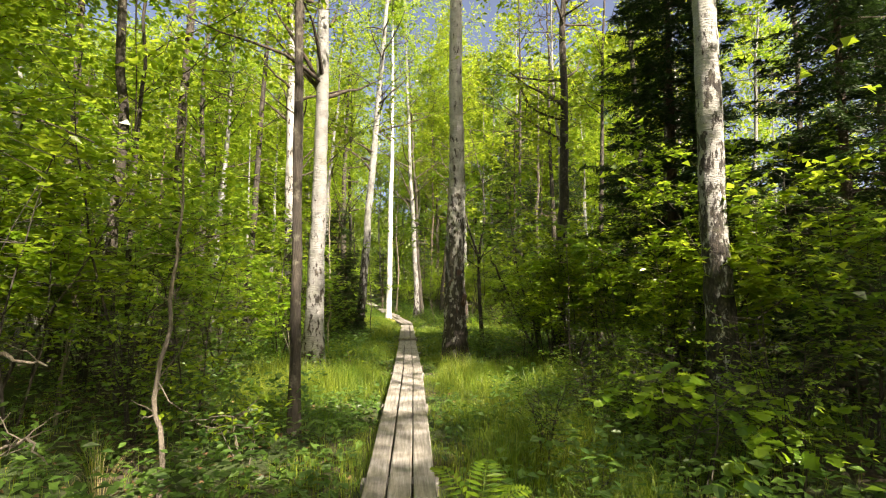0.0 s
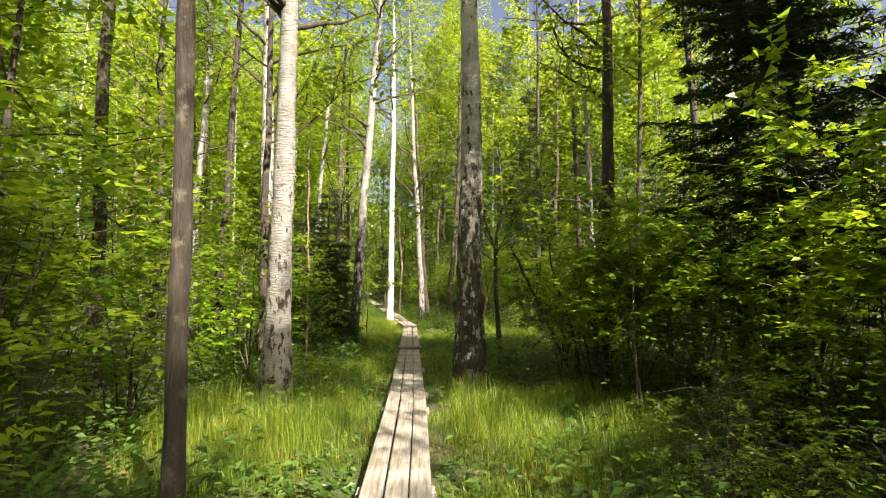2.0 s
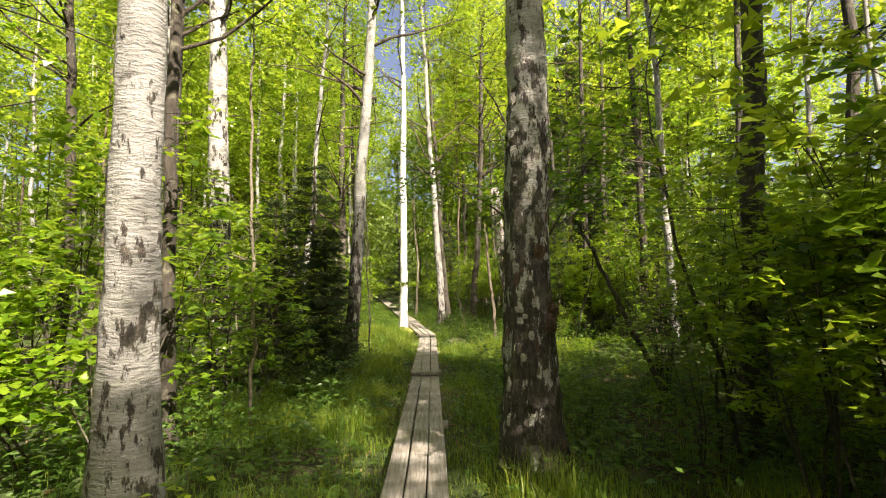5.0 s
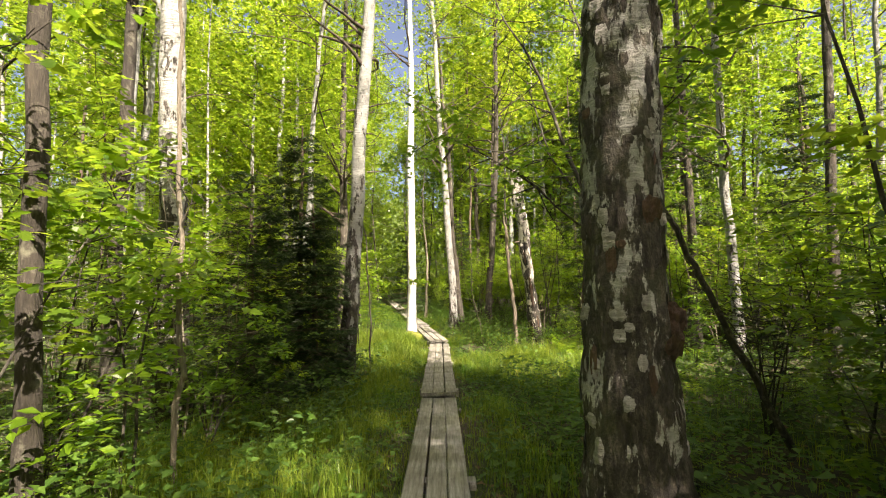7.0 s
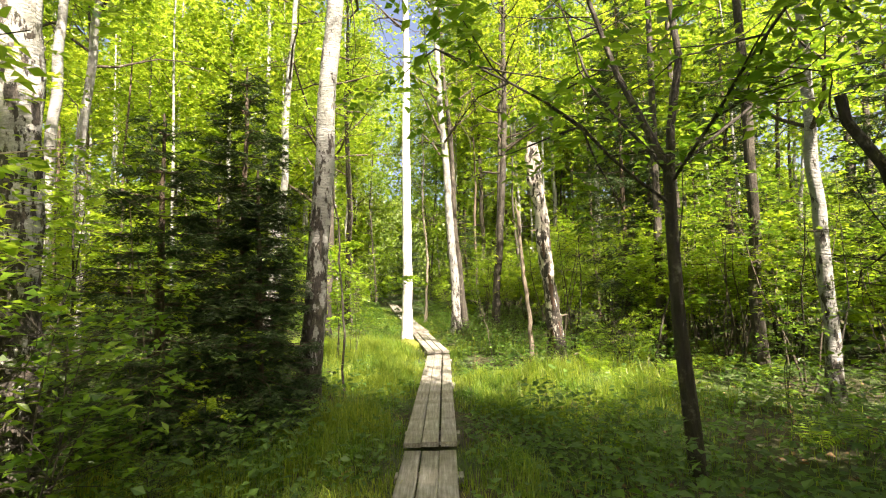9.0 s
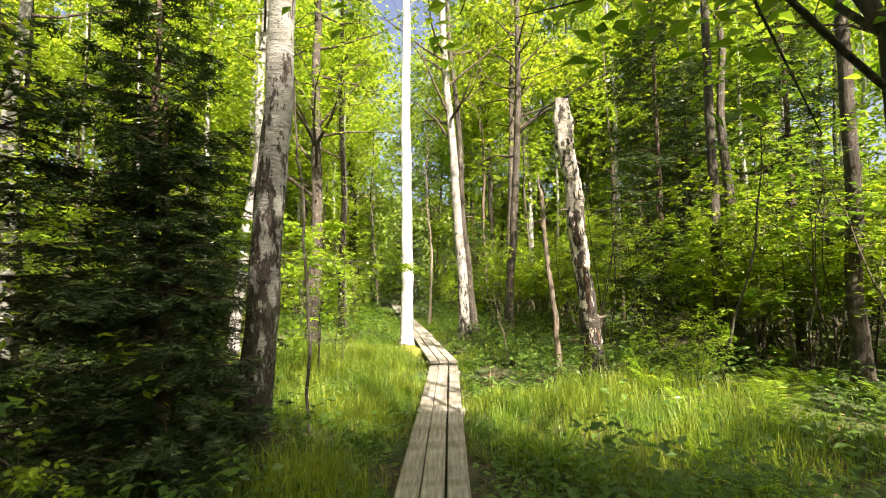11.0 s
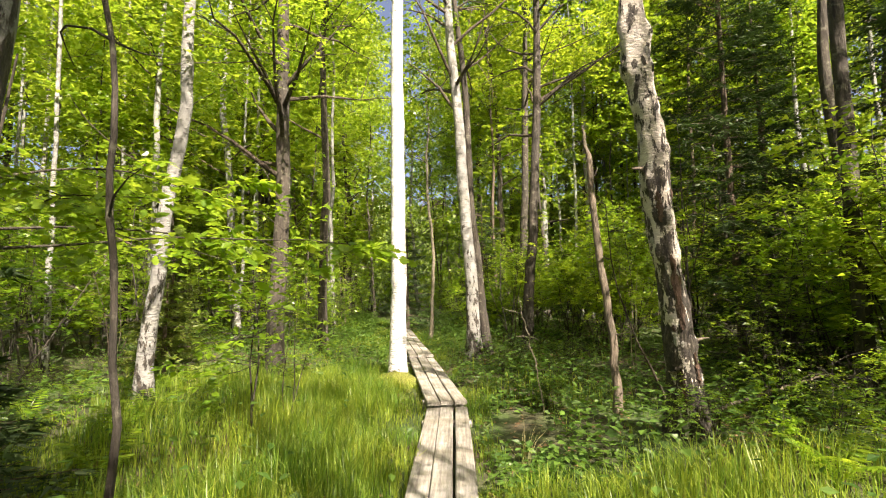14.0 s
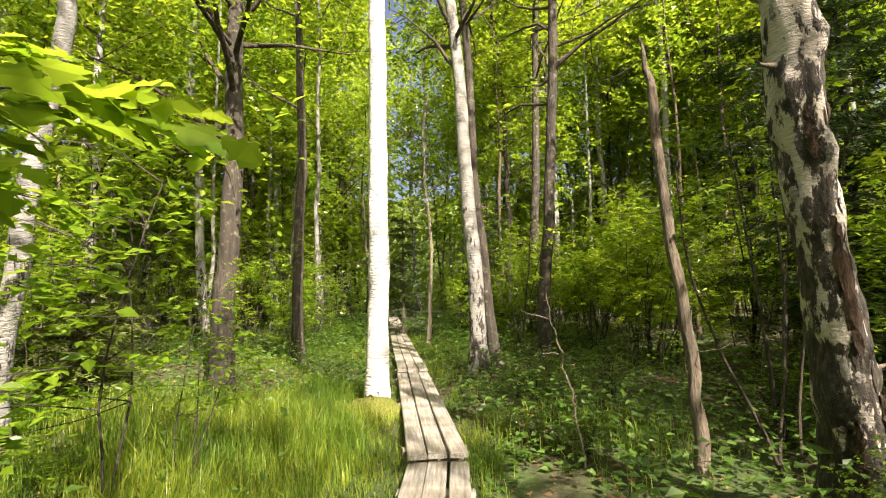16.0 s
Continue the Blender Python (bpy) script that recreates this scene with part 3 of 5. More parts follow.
def shrub(name, place, height, spread, stems, leaf_n, leaf, seed, label, category, leaf_mat, bark, group="", wide=0.62, lo=0.25, stem_r=0.012, tilt=0.35, plain=False, lobes=False):
    """A bush or sapling: thin stems with layered sprays of leaves."""
    rng = np.random.default_rng(seed)
    ob = thing(name, place, label, category, group)
    tp, td, twigs = [], [], []
    for _ in range(stems):
        a = rng.uniform(0, 2 * np.pi)
        out = rng.uniform(0.05, tilt) if stems > 1 else rng.uniform(0.0, 0.12)
        h = height * rng.uniform(0.65, 1.05)
        st = bent(rng, (rng.normal(0, 0.05 * spread), rng.normal(0, 0.05 * spread), -0.08), (out * math.cos(a), out * math.sin(a), 1), h, 9, 0.09, 0.06)
        v, q = tube(st, np.linspace(stem_r * (0.7 + 0.2 * height), 0.004, 9), 4)
        part_of("stem", mesh_of("stem", v, [q], bark, True), ob)
        for i in range(1, 9):
            if st[i][2] < lo * height:
                continue
            for _k in range(2):
                b = rng.uniform(0, 2 * np.pi)
                ln = spread * rng.uniform(0.35, 0.8)
                br = bent(rng, st[i], (math.cos(b), math.sin(b), rng.uniform(0.0, 0.5)), ln, 3, 0.16, -0.02)
                twigs.append(tube(br, np.linspace(0.006, 0.0025, 3), 3))
                tp.append(br[1:])
                td.append(np.diff(br, axis=0))
    if twigs:
        v, q = joined(twigs)
        part_of("twig_spray", mesh_of("twig_spray", v, [q], bark, True), ob, kind="stuff")
    if not tp:
        tp, td = [st[5:]], [np.diff(st, axis=0)[4:]]
    tp, td = np.concatenate(tp), np.concatenate(td)
    per = 7
    k = max(1, leaf_n // per)
    i = rng.integers(0, len(tp), k)
    v, q = sprays(rng, tp[i] + rng.normal(0, 0.07, (k, 3)), unit(td[i]) + rng.normal(0, 0.45, (k, 3)), rng.uniform(0.18, 0.4, k), per, leaf, droop=0.2, wide=wide, flat=0.35, plain=plain, lobes=lobes)
    part_of("foliage", mesh_of("foliage", v, [q], leaf_mat), ob, kind="stuff")
    return ob


def spruce(name, place, height, spread, seed, label, leaf_mat=None, lo=0.06, r0=0.07, group="", per_whorl=7, dens=1.0, step=0.22, needle=0.11):
    """A spruce: straight bole, whorls of drooping boughs with short needle sprays."""
    rng = np.random.default_rng(seed)
    ob = thing(name, place, label, "spruce tree", group)
    p = stem_points(rng, (0, 0), height, 14, 0.006)
    v, q = tube(p, np.linspace(r0, 0.012, 14), 10, rng, 0.03)
    part_of("trunk", mesh_of("trunk", v, [q], BARK_SPRUCE, True), ob)
    pieces, pl, dr, ln = [], [], [], []
    z = lo * height
    while z < height * 0.97:
        f = 1 - z / height
        for k in range(per_whorl):
            a = rng.uniform(0, 2 * np.pi)
            reach = spread * (0.15 + 0.85 * f ** 0.8) * rng.uniform(0.7, 1.1)
            br = bent(rng, (0, 0, z), (math.cos(a), math.sin(a), 0.15 - 0.45 * f), reach, 6, 0.06, 0.03)
            pieces.append(tube(br, np.linspace(0.012, 0.003, 6), 3))
            m = max(3, int(reach * 16 * dens))
            s = rng.uniform(0.15, 1.0, m) * 5
            i = np.minimum(s.astype(int), 4)
            c = br[i] + (br[i + 1] - br[i]) * (s - i)[:, None]
            d = unit(br[i + 1] - br[i])
            lat = unit(np.cross(d, np.array([[0, 0, 1.0]]))) * rng.choice([-1, 1], m)[:, None]
            pl.append(c)
            dr.append(unit(d * 0.7 + lat * 0.8 + np.array([0, 0, -0.25])))
            ln.append(0.30 * reach * (1.1 - s / 5) + 0.09)
        z += step * rng.uniform(0.7, 1.2)
    v, q = joined(pieces)
    part_of("branchwork", mesh_of("branchwork", v, [q], BARK_SPRUCE, True), ob, kind="stuff")
    pl, dr, ln = np.concatenate(pl), np.concatenate(dr), np.concatenate(ln)
    v, q = sprays(rng, pl, dr, ln, 10 if needle > 0.1 else 16, needle, droop=0.25, wide=0.24, flat=0.5, plain=True)
    part_of("foliage", mesh_of("foliage", v, [q], leaf_mat or NEEDLE), ob, kind="stuff")
    return ob


def gz(x, y):
    return float(ground_z(np.float64(x), np.float64(y)))


def on(x, y):
    return (x, y, gz(x, y))


# the birches and other trees beside the boardwalk
tall_tree("birch_tree", on(-2.24, 7.62), 15, 0.155, BIRCH_GREY, "grey-white birch with sunlit patches beside boardwalk", "birch tree", 11, lean=(0.0, 0.0), lo=0.30, leaf_n=5589, wob=0.012, butt=0.45)
tall_tree("birch_tree", on(-2.72, 14.8), 16, 0.145, BIRCH_MID, "leaning grey birch with a dark base", "birch tree", 12, lean=(0.07, 0.0), lo=0.34, leaf_n=5589, wob=0.02)
tall_tree("birch_tree", on(-2.48, 21.6), 17, 0.142, BIRCH_WHITE, "straight bright white birch beside boardwalk", "birch tree", 13, lean=(-0.004, 0), lo=0.5, leaf_n=5589, wob=0.01, flare=0.35)
old_birch = tall_tree("birch_tree", on(0.42, 9.07), 17, 0.2, BIRCH_ROUGH, "thick old birch with cracked dark bark", "birch tree", 14, lean=(-0.008, 0), lo=0.4, leaf_n=6520, sides=40, wob=0.014, rough=0.05, flare=0.3, plates=290, butt=0.45)
tall_tree("birch_tree", on(3.34, 4.36), 16, 0.165, BIRCH_ROUGH, "shaded dark birch behind dense bushes", "birch tree", 15, lean=(-0.006, 0), lo=0.4, leaf_n=6520, wob=0.014, rough=0.05)
tall_tree("birch_tree", on(-1.28, 24.2), 18, 0.15, BIRCH_GREY, "slim grey birch leaning over a twin stem", "birch tree", 16, lean=(-0.055, 0.01), lo=0.26, leaf_n=9000, limbs=30, reach=2.8, wob=0.02)
tall_tree("birch_tree", on(-0.98, 24.6), 15, 0.11, BARK_OAK, "dark stem standing close beside a birch", "tree", 17, lean=(-0.05, 0.02), lo=0.42, leaf_n=2989, wob=0.02)
tall_tree("alder_tree", on(-1.37, 3.8), 12, 0.056, BARK_ALDER, "slim brown alder with a smooth stem", "alder tree", 18, lean=(-0.03, 0.0), lo=0.42, leaf_n=4860, leaf=0.085, wob=0.007, reach=1.9, low_limbs=1)
# oak added outside the view, its crown shades the young spruces on the left
tall_tree("oak_tree", on(5.4, 3.1), 17, 0.16, BARK_OAK, "tall dark oak added out of view, broad high crown for shade", "oak tree", 30, lo=0.5, limbs=26, leaf_n=11000, leaf=0.14, reach=3.2, detail=False, sides=10)
# two more unseen oaks, added behind the start to shade the left-hand trees
tall_tree("oak_tree", on(2.2, -2.8), 16, 0.13, BARK_OAK, "tall dark oak added out of view, broad high crown for shade", "oak tree", 32, lo=0.5, limbs=24, leaf_n=9000, leaf=0.14, reach=3.2, detail=False, sides=10)
tall_tree("oak_tree", on(-2.1, -3.1), 16, 0.13, BARK_OAK, "tall dark oak added out of view, broad high crown for shade", "oak tree", 33, lo=0.5, limbs=24, leaf_n=9000, leaf=0.14, reach=3.2, detail=False, sides=10)
tall_tree("alder_tree", on(3.4, 19.6), 16, 0.10, BARK_OAK, "dark tall alder among bushes", "alder tree", 34, lo=0.42, limbs=28, leaf_n=9000, leaf=0.13, reach=3.2, wob=0.02, detail=False)
tall_tree("oak_tree", on(0.25, 31.6), 21, 0.16, BARK_OAK, "tall dark leaning oak far along the path", "oak tree", 35, lean=(0.03, 0), lo=0.4, limbs=34, leaf_n=12000, leaf=0.16, reach=3.8, wob=0.02, detail=False)
tall_tree("alder_tree", on(2.75, 10.0), 14, 0.135, BARK_OAK, "dark shaded tree with a slight lean", "tree", 19, lean=(0.03, 0), lo=0.33, leaf_n=6520, wob=0.03)
tall_tree("birch_tree", on(-4.2, 12.35), 16, 0.185, BIRCH_ROUGH, "dark old birch with cracked bark among undergrowth", "birch tree", 20, lean=(-0.012, 0.0), lo=0.36, leaf_n=6000, sides=24, wob=0.016, rough=0.06, flare=0.5, plates=40)
tall_tree("alder_tree", on(-3.05, 9.3), 13, 0.07, BARK_OAK, "slender dark alder among undergrowth", "alder tree", 21, lean=(-0.01, 0), lo=0.3, leaf_n=4966, wob=0.012)
tall_tree("birch_tree", on(-5.4, 19.4), 15, 0.10, BIRCH_GREY, "slanting pale birch at a sunny clearing", "birch tree", 22, lean=(0.06, 0.02), lo=0.42, leaf_n=4966)
tall_tree("oak_tree", on(-4.92, 22.2), 15, 0.16, BARK_OAK, "dark oak with fresh leafy branches", "oak tree", 23, lean=(0.015, 0), lo=0.25, leaf_n=9000, leaf=0.11, reach=3.0, leaf_mat=LEAF_BRIGHT)
tall_tree("oak_tree", on(-5.15, 25.4), 15, 0.12, BARK_OAK, "slim dark oak behind a clearing", "oak tree", 24, lean=(0.0, 0), lo=0.28, leaf_n=7500, leaf=0.11, reach=2.6, leaf_mat=LEAF_BRIGHT)
tall_tree("oak_tree", on(0.02, 26.0), 19, 0.14, BARK_OAK, "dark leaning tree beyond the boardwalk bend", "tree", 25, lean=(0.045, 0), lo=0.22, leaf_n=12000, limbs=36, reach=3.2)
tall_tree("young_tree", on(-2.75, 27.9), 11, 0.055, BARK_PALE, "thin pale young tree", "young tree", 26, lean=(-0.01, 0), lo=0.35, leaf_n=4656, reach=1.6)
tall_tree("birch_tree", on(4.6, 16.2), 15, 0.10, BIRCH_GREY, "pale birch among bushes", "birch tree", 27, lean=(-0.03, 0), lo=0.26, leaf_n=7500, limbs=28, reach=2.8)
tall_tree("birch_tree", on(-8.7, 17.0), 15, 0.12, BIRCH_GREY, "pale birch in bright undergrowth", "birch tree", 28, lean=(0.03, 0), lo=0.4, leaf_n=4966)
tall_tree("birch_tree", on(-9.4, 18.6), 15, 0.13, BIRCH_GREY, "pale birch in bright undergrowth", "birch tree", 29, lean=(0.04, 0), lo=0.4, leaf_n=4966)


def burr(trunk, x, y, z, size, seed):
    """A gnarled burr of bare wood that bulges from a bole."""
    rng = np.random.default_rng(seed)
    n, m, v = 9, 14, []
    for i in range(n):
        e = -np.pi / 2 + np.pi * i / (n - 1)
        for j in range(m):
            a = 2 * np.pi * j / m
            k = size * (1 + (rng.normal(0, 0.13) if 0 < i < n - 1 else 0))
            v.append((x + k * math.cos(e) * math.cos(a), y + k * math.cos(e) * math.sin(a), z + 1.15 * k * math.sin(e)))
    q = [[i * m + j, i * m + (j + 1) % m, (i + 1) * m + (j + 1) % m, (i + 1) * m + j] for i in range(n - 1) for j in range(m)]
    part_of("burr", mesh_of("burr", np.array(v), [np.array(q)], TORN_WOOD), trunk, "gnarled reddish-brown burr")


old_bole = [o for o in old_birch.children if o.name.startswith("trunk")][0]
burr(old_bole, 0.11, -0.12, 1.32, 0.085, 61)
burr(old_bole, 0.15, -0.10, 1.42, 0.065, 62)
burr(old_bole, 0.04, -0.165, 1.95, 0.06, 63)


def dead_birch():
    """The broken birch bole, with burrs and torn bark."""
    rng = np.random.default_rng(31)
    x, y = 1.0, 18.5
    ob = thing("broken_birch_snag", on(x, y), "broken dead birch trunk with peeling patchy bark", "tree snag")
    z = np.linspace(-0.15, 4.25, 60)
    lean = np.interp(z, [0, 0.6, 1.2, 2.4, 3.0, 3.6, 4.3], [0.02, 0.0, -0.06, -0.20, -0.22, -0.33, -0.37])
    p = np.stack([lean, -0.05 * z, z], 1)
    r = 0.150 - 0.008 * z + 0.10 * np.exp(-np.maximum(z, 0) / 0.25)
    r *= 1 + 0.15 * np.exp(-((z - 3.95) / 0.25) ** 2) + 0.10 * np.exp(-((z - 2.5) / 0.2) ** 2) - 0.12 * np.exp(-((z - 1.5) / 0.3) ** 2)
    v, q = tube(p, r, 26, rng, 0.055)
    for zb, ab, amp in [(4.05, 3.6, 0.045), (3.95, 5.6, 0.05), (3.62, 3.4, 0.06), (3.6, 5.3, 0.06), (3.2, 4.4, 0.05), (2.75, 5.4, 0.07), (2.45, 4.2, 0.06), (2.1, 5.0, 0.04), (0.75, 4.0, 0.05), (1.75, 3.9, 0.04)]:
        cb = np.array([np.interp(zb, z, lean) + 0.15 * math.cos(ab), -0.05 * zb + 0.15 * math.sin(ab), zb])
        g = np.exp(-(((v - cb) / np.array([0.09, 0.09, 0.10])) ** 2).sum(1))
        v[:, 0] += amp * g * math.cos(ab)
        v[:, 1] += amp * g * math.sin(ab)
    rows = v.reshape(len(z), 26, 3)
    top = len(v) - 26
    v[top:, 2] += rng.normal(0, 0.07, 26)
    bole = part_of("trunk", mesh_of("trunk", v, [q, np.array([list(range(top, top + 26))])], BIRCH_DEAD, True), ob)
    bark_plates(bole, rows, p, z, 70, 31, 4.1)
    for z0, a0, ln, w in [(1.02, 4.75, 0.7, 0.04), (0.25, 4.3, 0.4, 0.022), (2.05, 4.5, 0.3, 0.03), (0.5, 5.2, 0.3, 0.02)]:
        n, m = 14, 5
        zz = np.linspace(z0, z0 + ln, n)
        prof = np.sin(np.linspace(0.15, np.pi - 0.15, n)) ** 0.5 * rng.uniform(0.6, 1.15, n)
        vs = []
        for i in range(n):
            cx, cy = np.interp(zz[i], z, lean), -0.05 * zz[i]
            rr = np.interp(zz[i], z, r)
            for j in range(m):
                a = a0 + (j / (m - 1) - 0.5) * (w / rr) * 2 * prof[i] + rng.normal(0, 0.05)
                k = rr * 1.05 + 0.012 * math.sin(j / (m - 1) * np.pi) + abs(rng.normal(0, 0.008))
                vs.append((cx + k * math.cos(a), cy + k * math.sin(a), zz[i] + rng.normal(0, 0.01)))
        q = [[i * m + j, i * m + j + 1, (i + 1) * m + j + 1, (i + 1) * m + j] for i in range(n - 1) for j in range(m - 1)]
        part_of("torn_strip", mesh_of("torn_strip", np.array(vs), [np.array(q)], TORN_WOOD), ob, "torn reddish-brown bare wood")
    for z0, a0 in [(0.62, 4.1), (0.66, 4.3), (0.6, 3.9), (2.6, 3.6), (3.4, 0.4), (0.9, 0.1)]:
        cx, rr = np.interp(z0, z, lean), np.interp(z0, z, r)
        s = (cx + rr * math.cos(a0), -0.05 * z0 + rr * math.sin(a0), z0)
        v, q = tube(bent(rng, s, (math.cos(a0), math.sin(a0), 0.1), 0.16, 4, 0.15), np.linspace(0.022, 0.006, 4), 5)
        part_of("twig_stub", mesh_of("twig_stub", v, [q], BARK_DEAD, True), ob)


dead_birch()


def bare_stem(name, place, line, radii, bark, label, category, seed, twigs=0, twig=0.35):
    rng = np.random.default_rng(seed)
    ob = thing(name, place, label, category)
    line, radii = np.array(line, float), np.array(radii, float)
    t, tt = np.linspace(0, 1, len(line)), np.linspace(0, 1, 22)
    p = np.stack([np.interp(tt, t, line[:, k]) for k in range(3)], 1)
    p[1:-1] += rng.normal(0, 0.012, (20, 3))
    v, q = tube(p, np.interp(tt, t, radii), 9, rng, 0.06)
    part_of("stem", mesh_of("stem", v, [q], bark, True), ob)
    if twigs:
        for i in rng.integers(6, 21, twigs):
            a = rng.uniform(0, 2 * np.pi)
            v, q = tube(bent(rng, p[i], (math.cos(a), math.sin(a), rng.uniform(-0.1, 0.9)), twig * rng.uniform(0.5, 1.3), 6, 0.25), np.linspace(0.007, 0.002, 6), 4)
            part_of("twig", mesh_of("twig", v, [q], bark, True), ob)
    return ob


bare_stem("dead_stem", on(0.55, 19.6), [(0.1, 0, -0.1), (0.06, 0, 0.8), (-0.05, 0, 1.9), (-0.12, 0, 3.1), (-0.2, 0, 3.6)], [0.062, 0.05, 0.046, 0.04, 0.008], BARK_DEAD, "thin dead tree stem with a pointed top", "tree snag", 41, 5)
bare_stem("sapling_stem", on(-1.92, 2.45), [(-0.02, 0, -0.1), (0.0, 0, 0.35), (-0.10, 0, 0.75), (-0.02, 0, 1.2), (0.02, 0, 1.8), (0.05, 0, 2.3), (0.03, 0, 3.1)], [0.022, 0.02, 0.017, 0.015, 0.012, 0.009, 0.004], BARK_PALE, "crooked pale bare sapling with side shoots", "sapling", 42, 9, 0.5)
bare_stem("sapling_stem", on(-2.36, 15.3), [(0, 0, -0.1), (0.0, 0, 1.2), (-0.06, 0, 2.2), (-0.18, 0, 3.3), (-0.22, 0, 4.6)], [0.017, 0.015, 0.013, 0.010, 0.005], BARK_OAK, "thin dark upright sapling in tall grass", "sapling", 43, 8, 0.5)
bare_stem("leaning_dead_stem", on(2.45, 11.25), [(0.1, 0, -0.1), (-0.3, 0, 0.8), (-0.72, -0.03, 1.65), (-1.1, -0.05, 2.5)], [0.036, 0.032, 0.028, 0.024], BARK_OAK, "dark leaning dead stem", "tree snag", 44, 6, 0.6)
bare_stem("sapling_stem", on(-2.5, 9.84), [(0, 0, -0.1), (0.02, 0, 1.0), (-0.02, 0, 2.2), (-0.05, 0, 3.6), (-0.04, 0.05, 5.2)], [0.022, 0.02, 0.017, 0.013, 0.006], BARK_PALE, "thin straight pale sapling in the undergrowth", "sapling", 49, 9, 0.6)
bare_stem("sapling_stem", on(-0.35, 19.7), [(0.12, 0, -0.1), (0.05, 0, 0.5), (-0.06, 0, 0.95), (-0.14, 0, 1.25)], [0.012, 0.010, 0.008, 0.004], BARK_PALE, "thin dry sapling with bare twigs", "sapling", 45, 6, 0.25)
bare_stem("fallen_branch", on(2.4, 19.2), [(-0.9, 0.1, 0.12), (-0.3, 0.0, 0.35), (0.3, 0.1, 0.5), (0.9, 0.1, 0.55)], [0.02, 0.018, 0.014, 0.006], BARK_DEAD, "dry fallen branch with bare twigs", "branch", 46, 12, 0.5)
bare_stem("fallen_branch", on(3.0, 3.4), [(-0.8, 0.0, 0.55), (-0.1, 0.0, 0.62), (0.6, 0.2, 0.62), (1.3, 0.2, 0.72)], [0.012, 0.03, 0.034, 0.03], BARK_OAK, "low dark bare branch among bushes", "branch", 47, 8, 0.5)
bare_stem("fallen_branch", on(-3.6, 2.2), [(-0.8, 0.0, 0.95), (-0.1, 0.0, 0.92), (0.5, 0.1, 0.98), (0.9, 0.1, 0.90)], [0.02, 0.018, 0.014, 0.006], BARK_PALE, "pale dead branch caught in undergrowth", "branch", 48, 7, 0.4)


def forked_alder():
    """The slim dark tree that forks at head height over the grass."""
    rng = np.random.default_rng(51)
    ob = thing("forked_alder", on(1.25, 12.9), "slim dark forked tree standing in grass", "alder tree")
    base = np.array([(0.05, 0, -0.1), (0.0, 0, 0.6), (-0.05, 0, 1.3), (-0.07, 0, 2.0), (-0.07, 0, 2.6)])
    v, q = tube(base, [0.075, 0.06, 0.055, 0.052, 0.05], 10, rng, 0.06)
    part_of("trunk", mesh_of("trunk", v, [q], BARK_OAK, True), ob)
    tp, td = [], []
    for way, ln, r in [((-0.20, 0.05, 1), 3.8, 0.036), ((0.04, 0.0, 1), 4.8, 0.04), ((0.62, 0.15, 0.45), 2.4, 0.016), ((-0.8, -0.1, 0.5), 2.4, 0.016), ((-0.5, 0.6, 0.9), 2.6, 0.018), ((0.4, -0.5, 0.8), 2.2, 0.016)]:
        b = bent(rng, base[-1] - np.array([0, 0, rng.uniform(0, 0.5)]), way, ln, 8, 0.09, 0.02)
        v, q = tube(b, np.linspace(r, 0.008, 8), 7)
        part_of("limb", mesh_of("limb", v, [q], BARK_OAK, True), ob)
        pieces = []
        for i in range(2, 8):
            for _k in range(2):
                c = bent(rng, b[i], rng.normal(0, 1, 3) * np.array([1, 1, 0.4]), 0.9, 4, 0.2)
                pieces.append(tube(c, np.linspace(0.010, 0.003, 4), 4))
                tp.append(c)
                td.append(np.gradient(c, axis=0))
        v, q = joined(pieces)
        part_of("twig_spray", mesh_of("twig_spray", v, [q], BARK_OAK, True), ob, kind="stuff")
    tp, td = np.concatenate(tp), np.concatenate(td)
    i = rng.integers(0, len(tp), 760)
    pl = tp[i] + rng.normal(0, 0.12, (760, 3))
    keep = (pl[:, 2] > 2.5) & (~lit_place(pl + np.array((1.25, 12.9, 0.0))) | (rng.uniform(0, 1, 760) < 0.12))
    v, q = sprays(rng, pl[keep], unit(td[i])[keep] + rng.normal(0, 0.4, (760, 3))[keep], rng.uniform(0.25, 0.45, 760)[keep], 8, 0.11, droop=0.2, flat=0.35)
    part_of("crown", mesh_of("crown", v, [q], LEAF_SHRUB), ob)


forked_alder()

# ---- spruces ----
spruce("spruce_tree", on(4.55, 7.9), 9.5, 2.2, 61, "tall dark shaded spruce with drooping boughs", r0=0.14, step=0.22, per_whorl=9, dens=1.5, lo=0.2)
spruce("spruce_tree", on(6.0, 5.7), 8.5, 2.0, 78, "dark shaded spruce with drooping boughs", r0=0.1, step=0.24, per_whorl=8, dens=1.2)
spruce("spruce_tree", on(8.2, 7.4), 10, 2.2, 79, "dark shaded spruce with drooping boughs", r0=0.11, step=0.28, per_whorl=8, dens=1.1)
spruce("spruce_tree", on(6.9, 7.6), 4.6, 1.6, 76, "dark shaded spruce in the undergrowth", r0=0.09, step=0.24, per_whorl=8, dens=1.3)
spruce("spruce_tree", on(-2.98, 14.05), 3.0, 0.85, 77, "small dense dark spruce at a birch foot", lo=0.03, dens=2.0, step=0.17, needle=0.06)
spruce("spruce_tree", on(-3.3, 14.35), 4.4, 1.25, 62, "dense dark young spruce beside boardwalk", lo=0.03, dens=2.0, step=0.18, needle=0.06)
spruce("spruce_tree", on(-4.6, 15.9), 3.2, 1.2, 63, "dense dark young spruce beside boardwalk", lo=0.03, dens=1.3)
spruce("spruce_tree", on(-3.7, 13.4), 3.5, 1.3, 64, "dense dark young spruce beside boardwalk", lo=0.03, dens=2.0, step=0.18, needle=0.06)
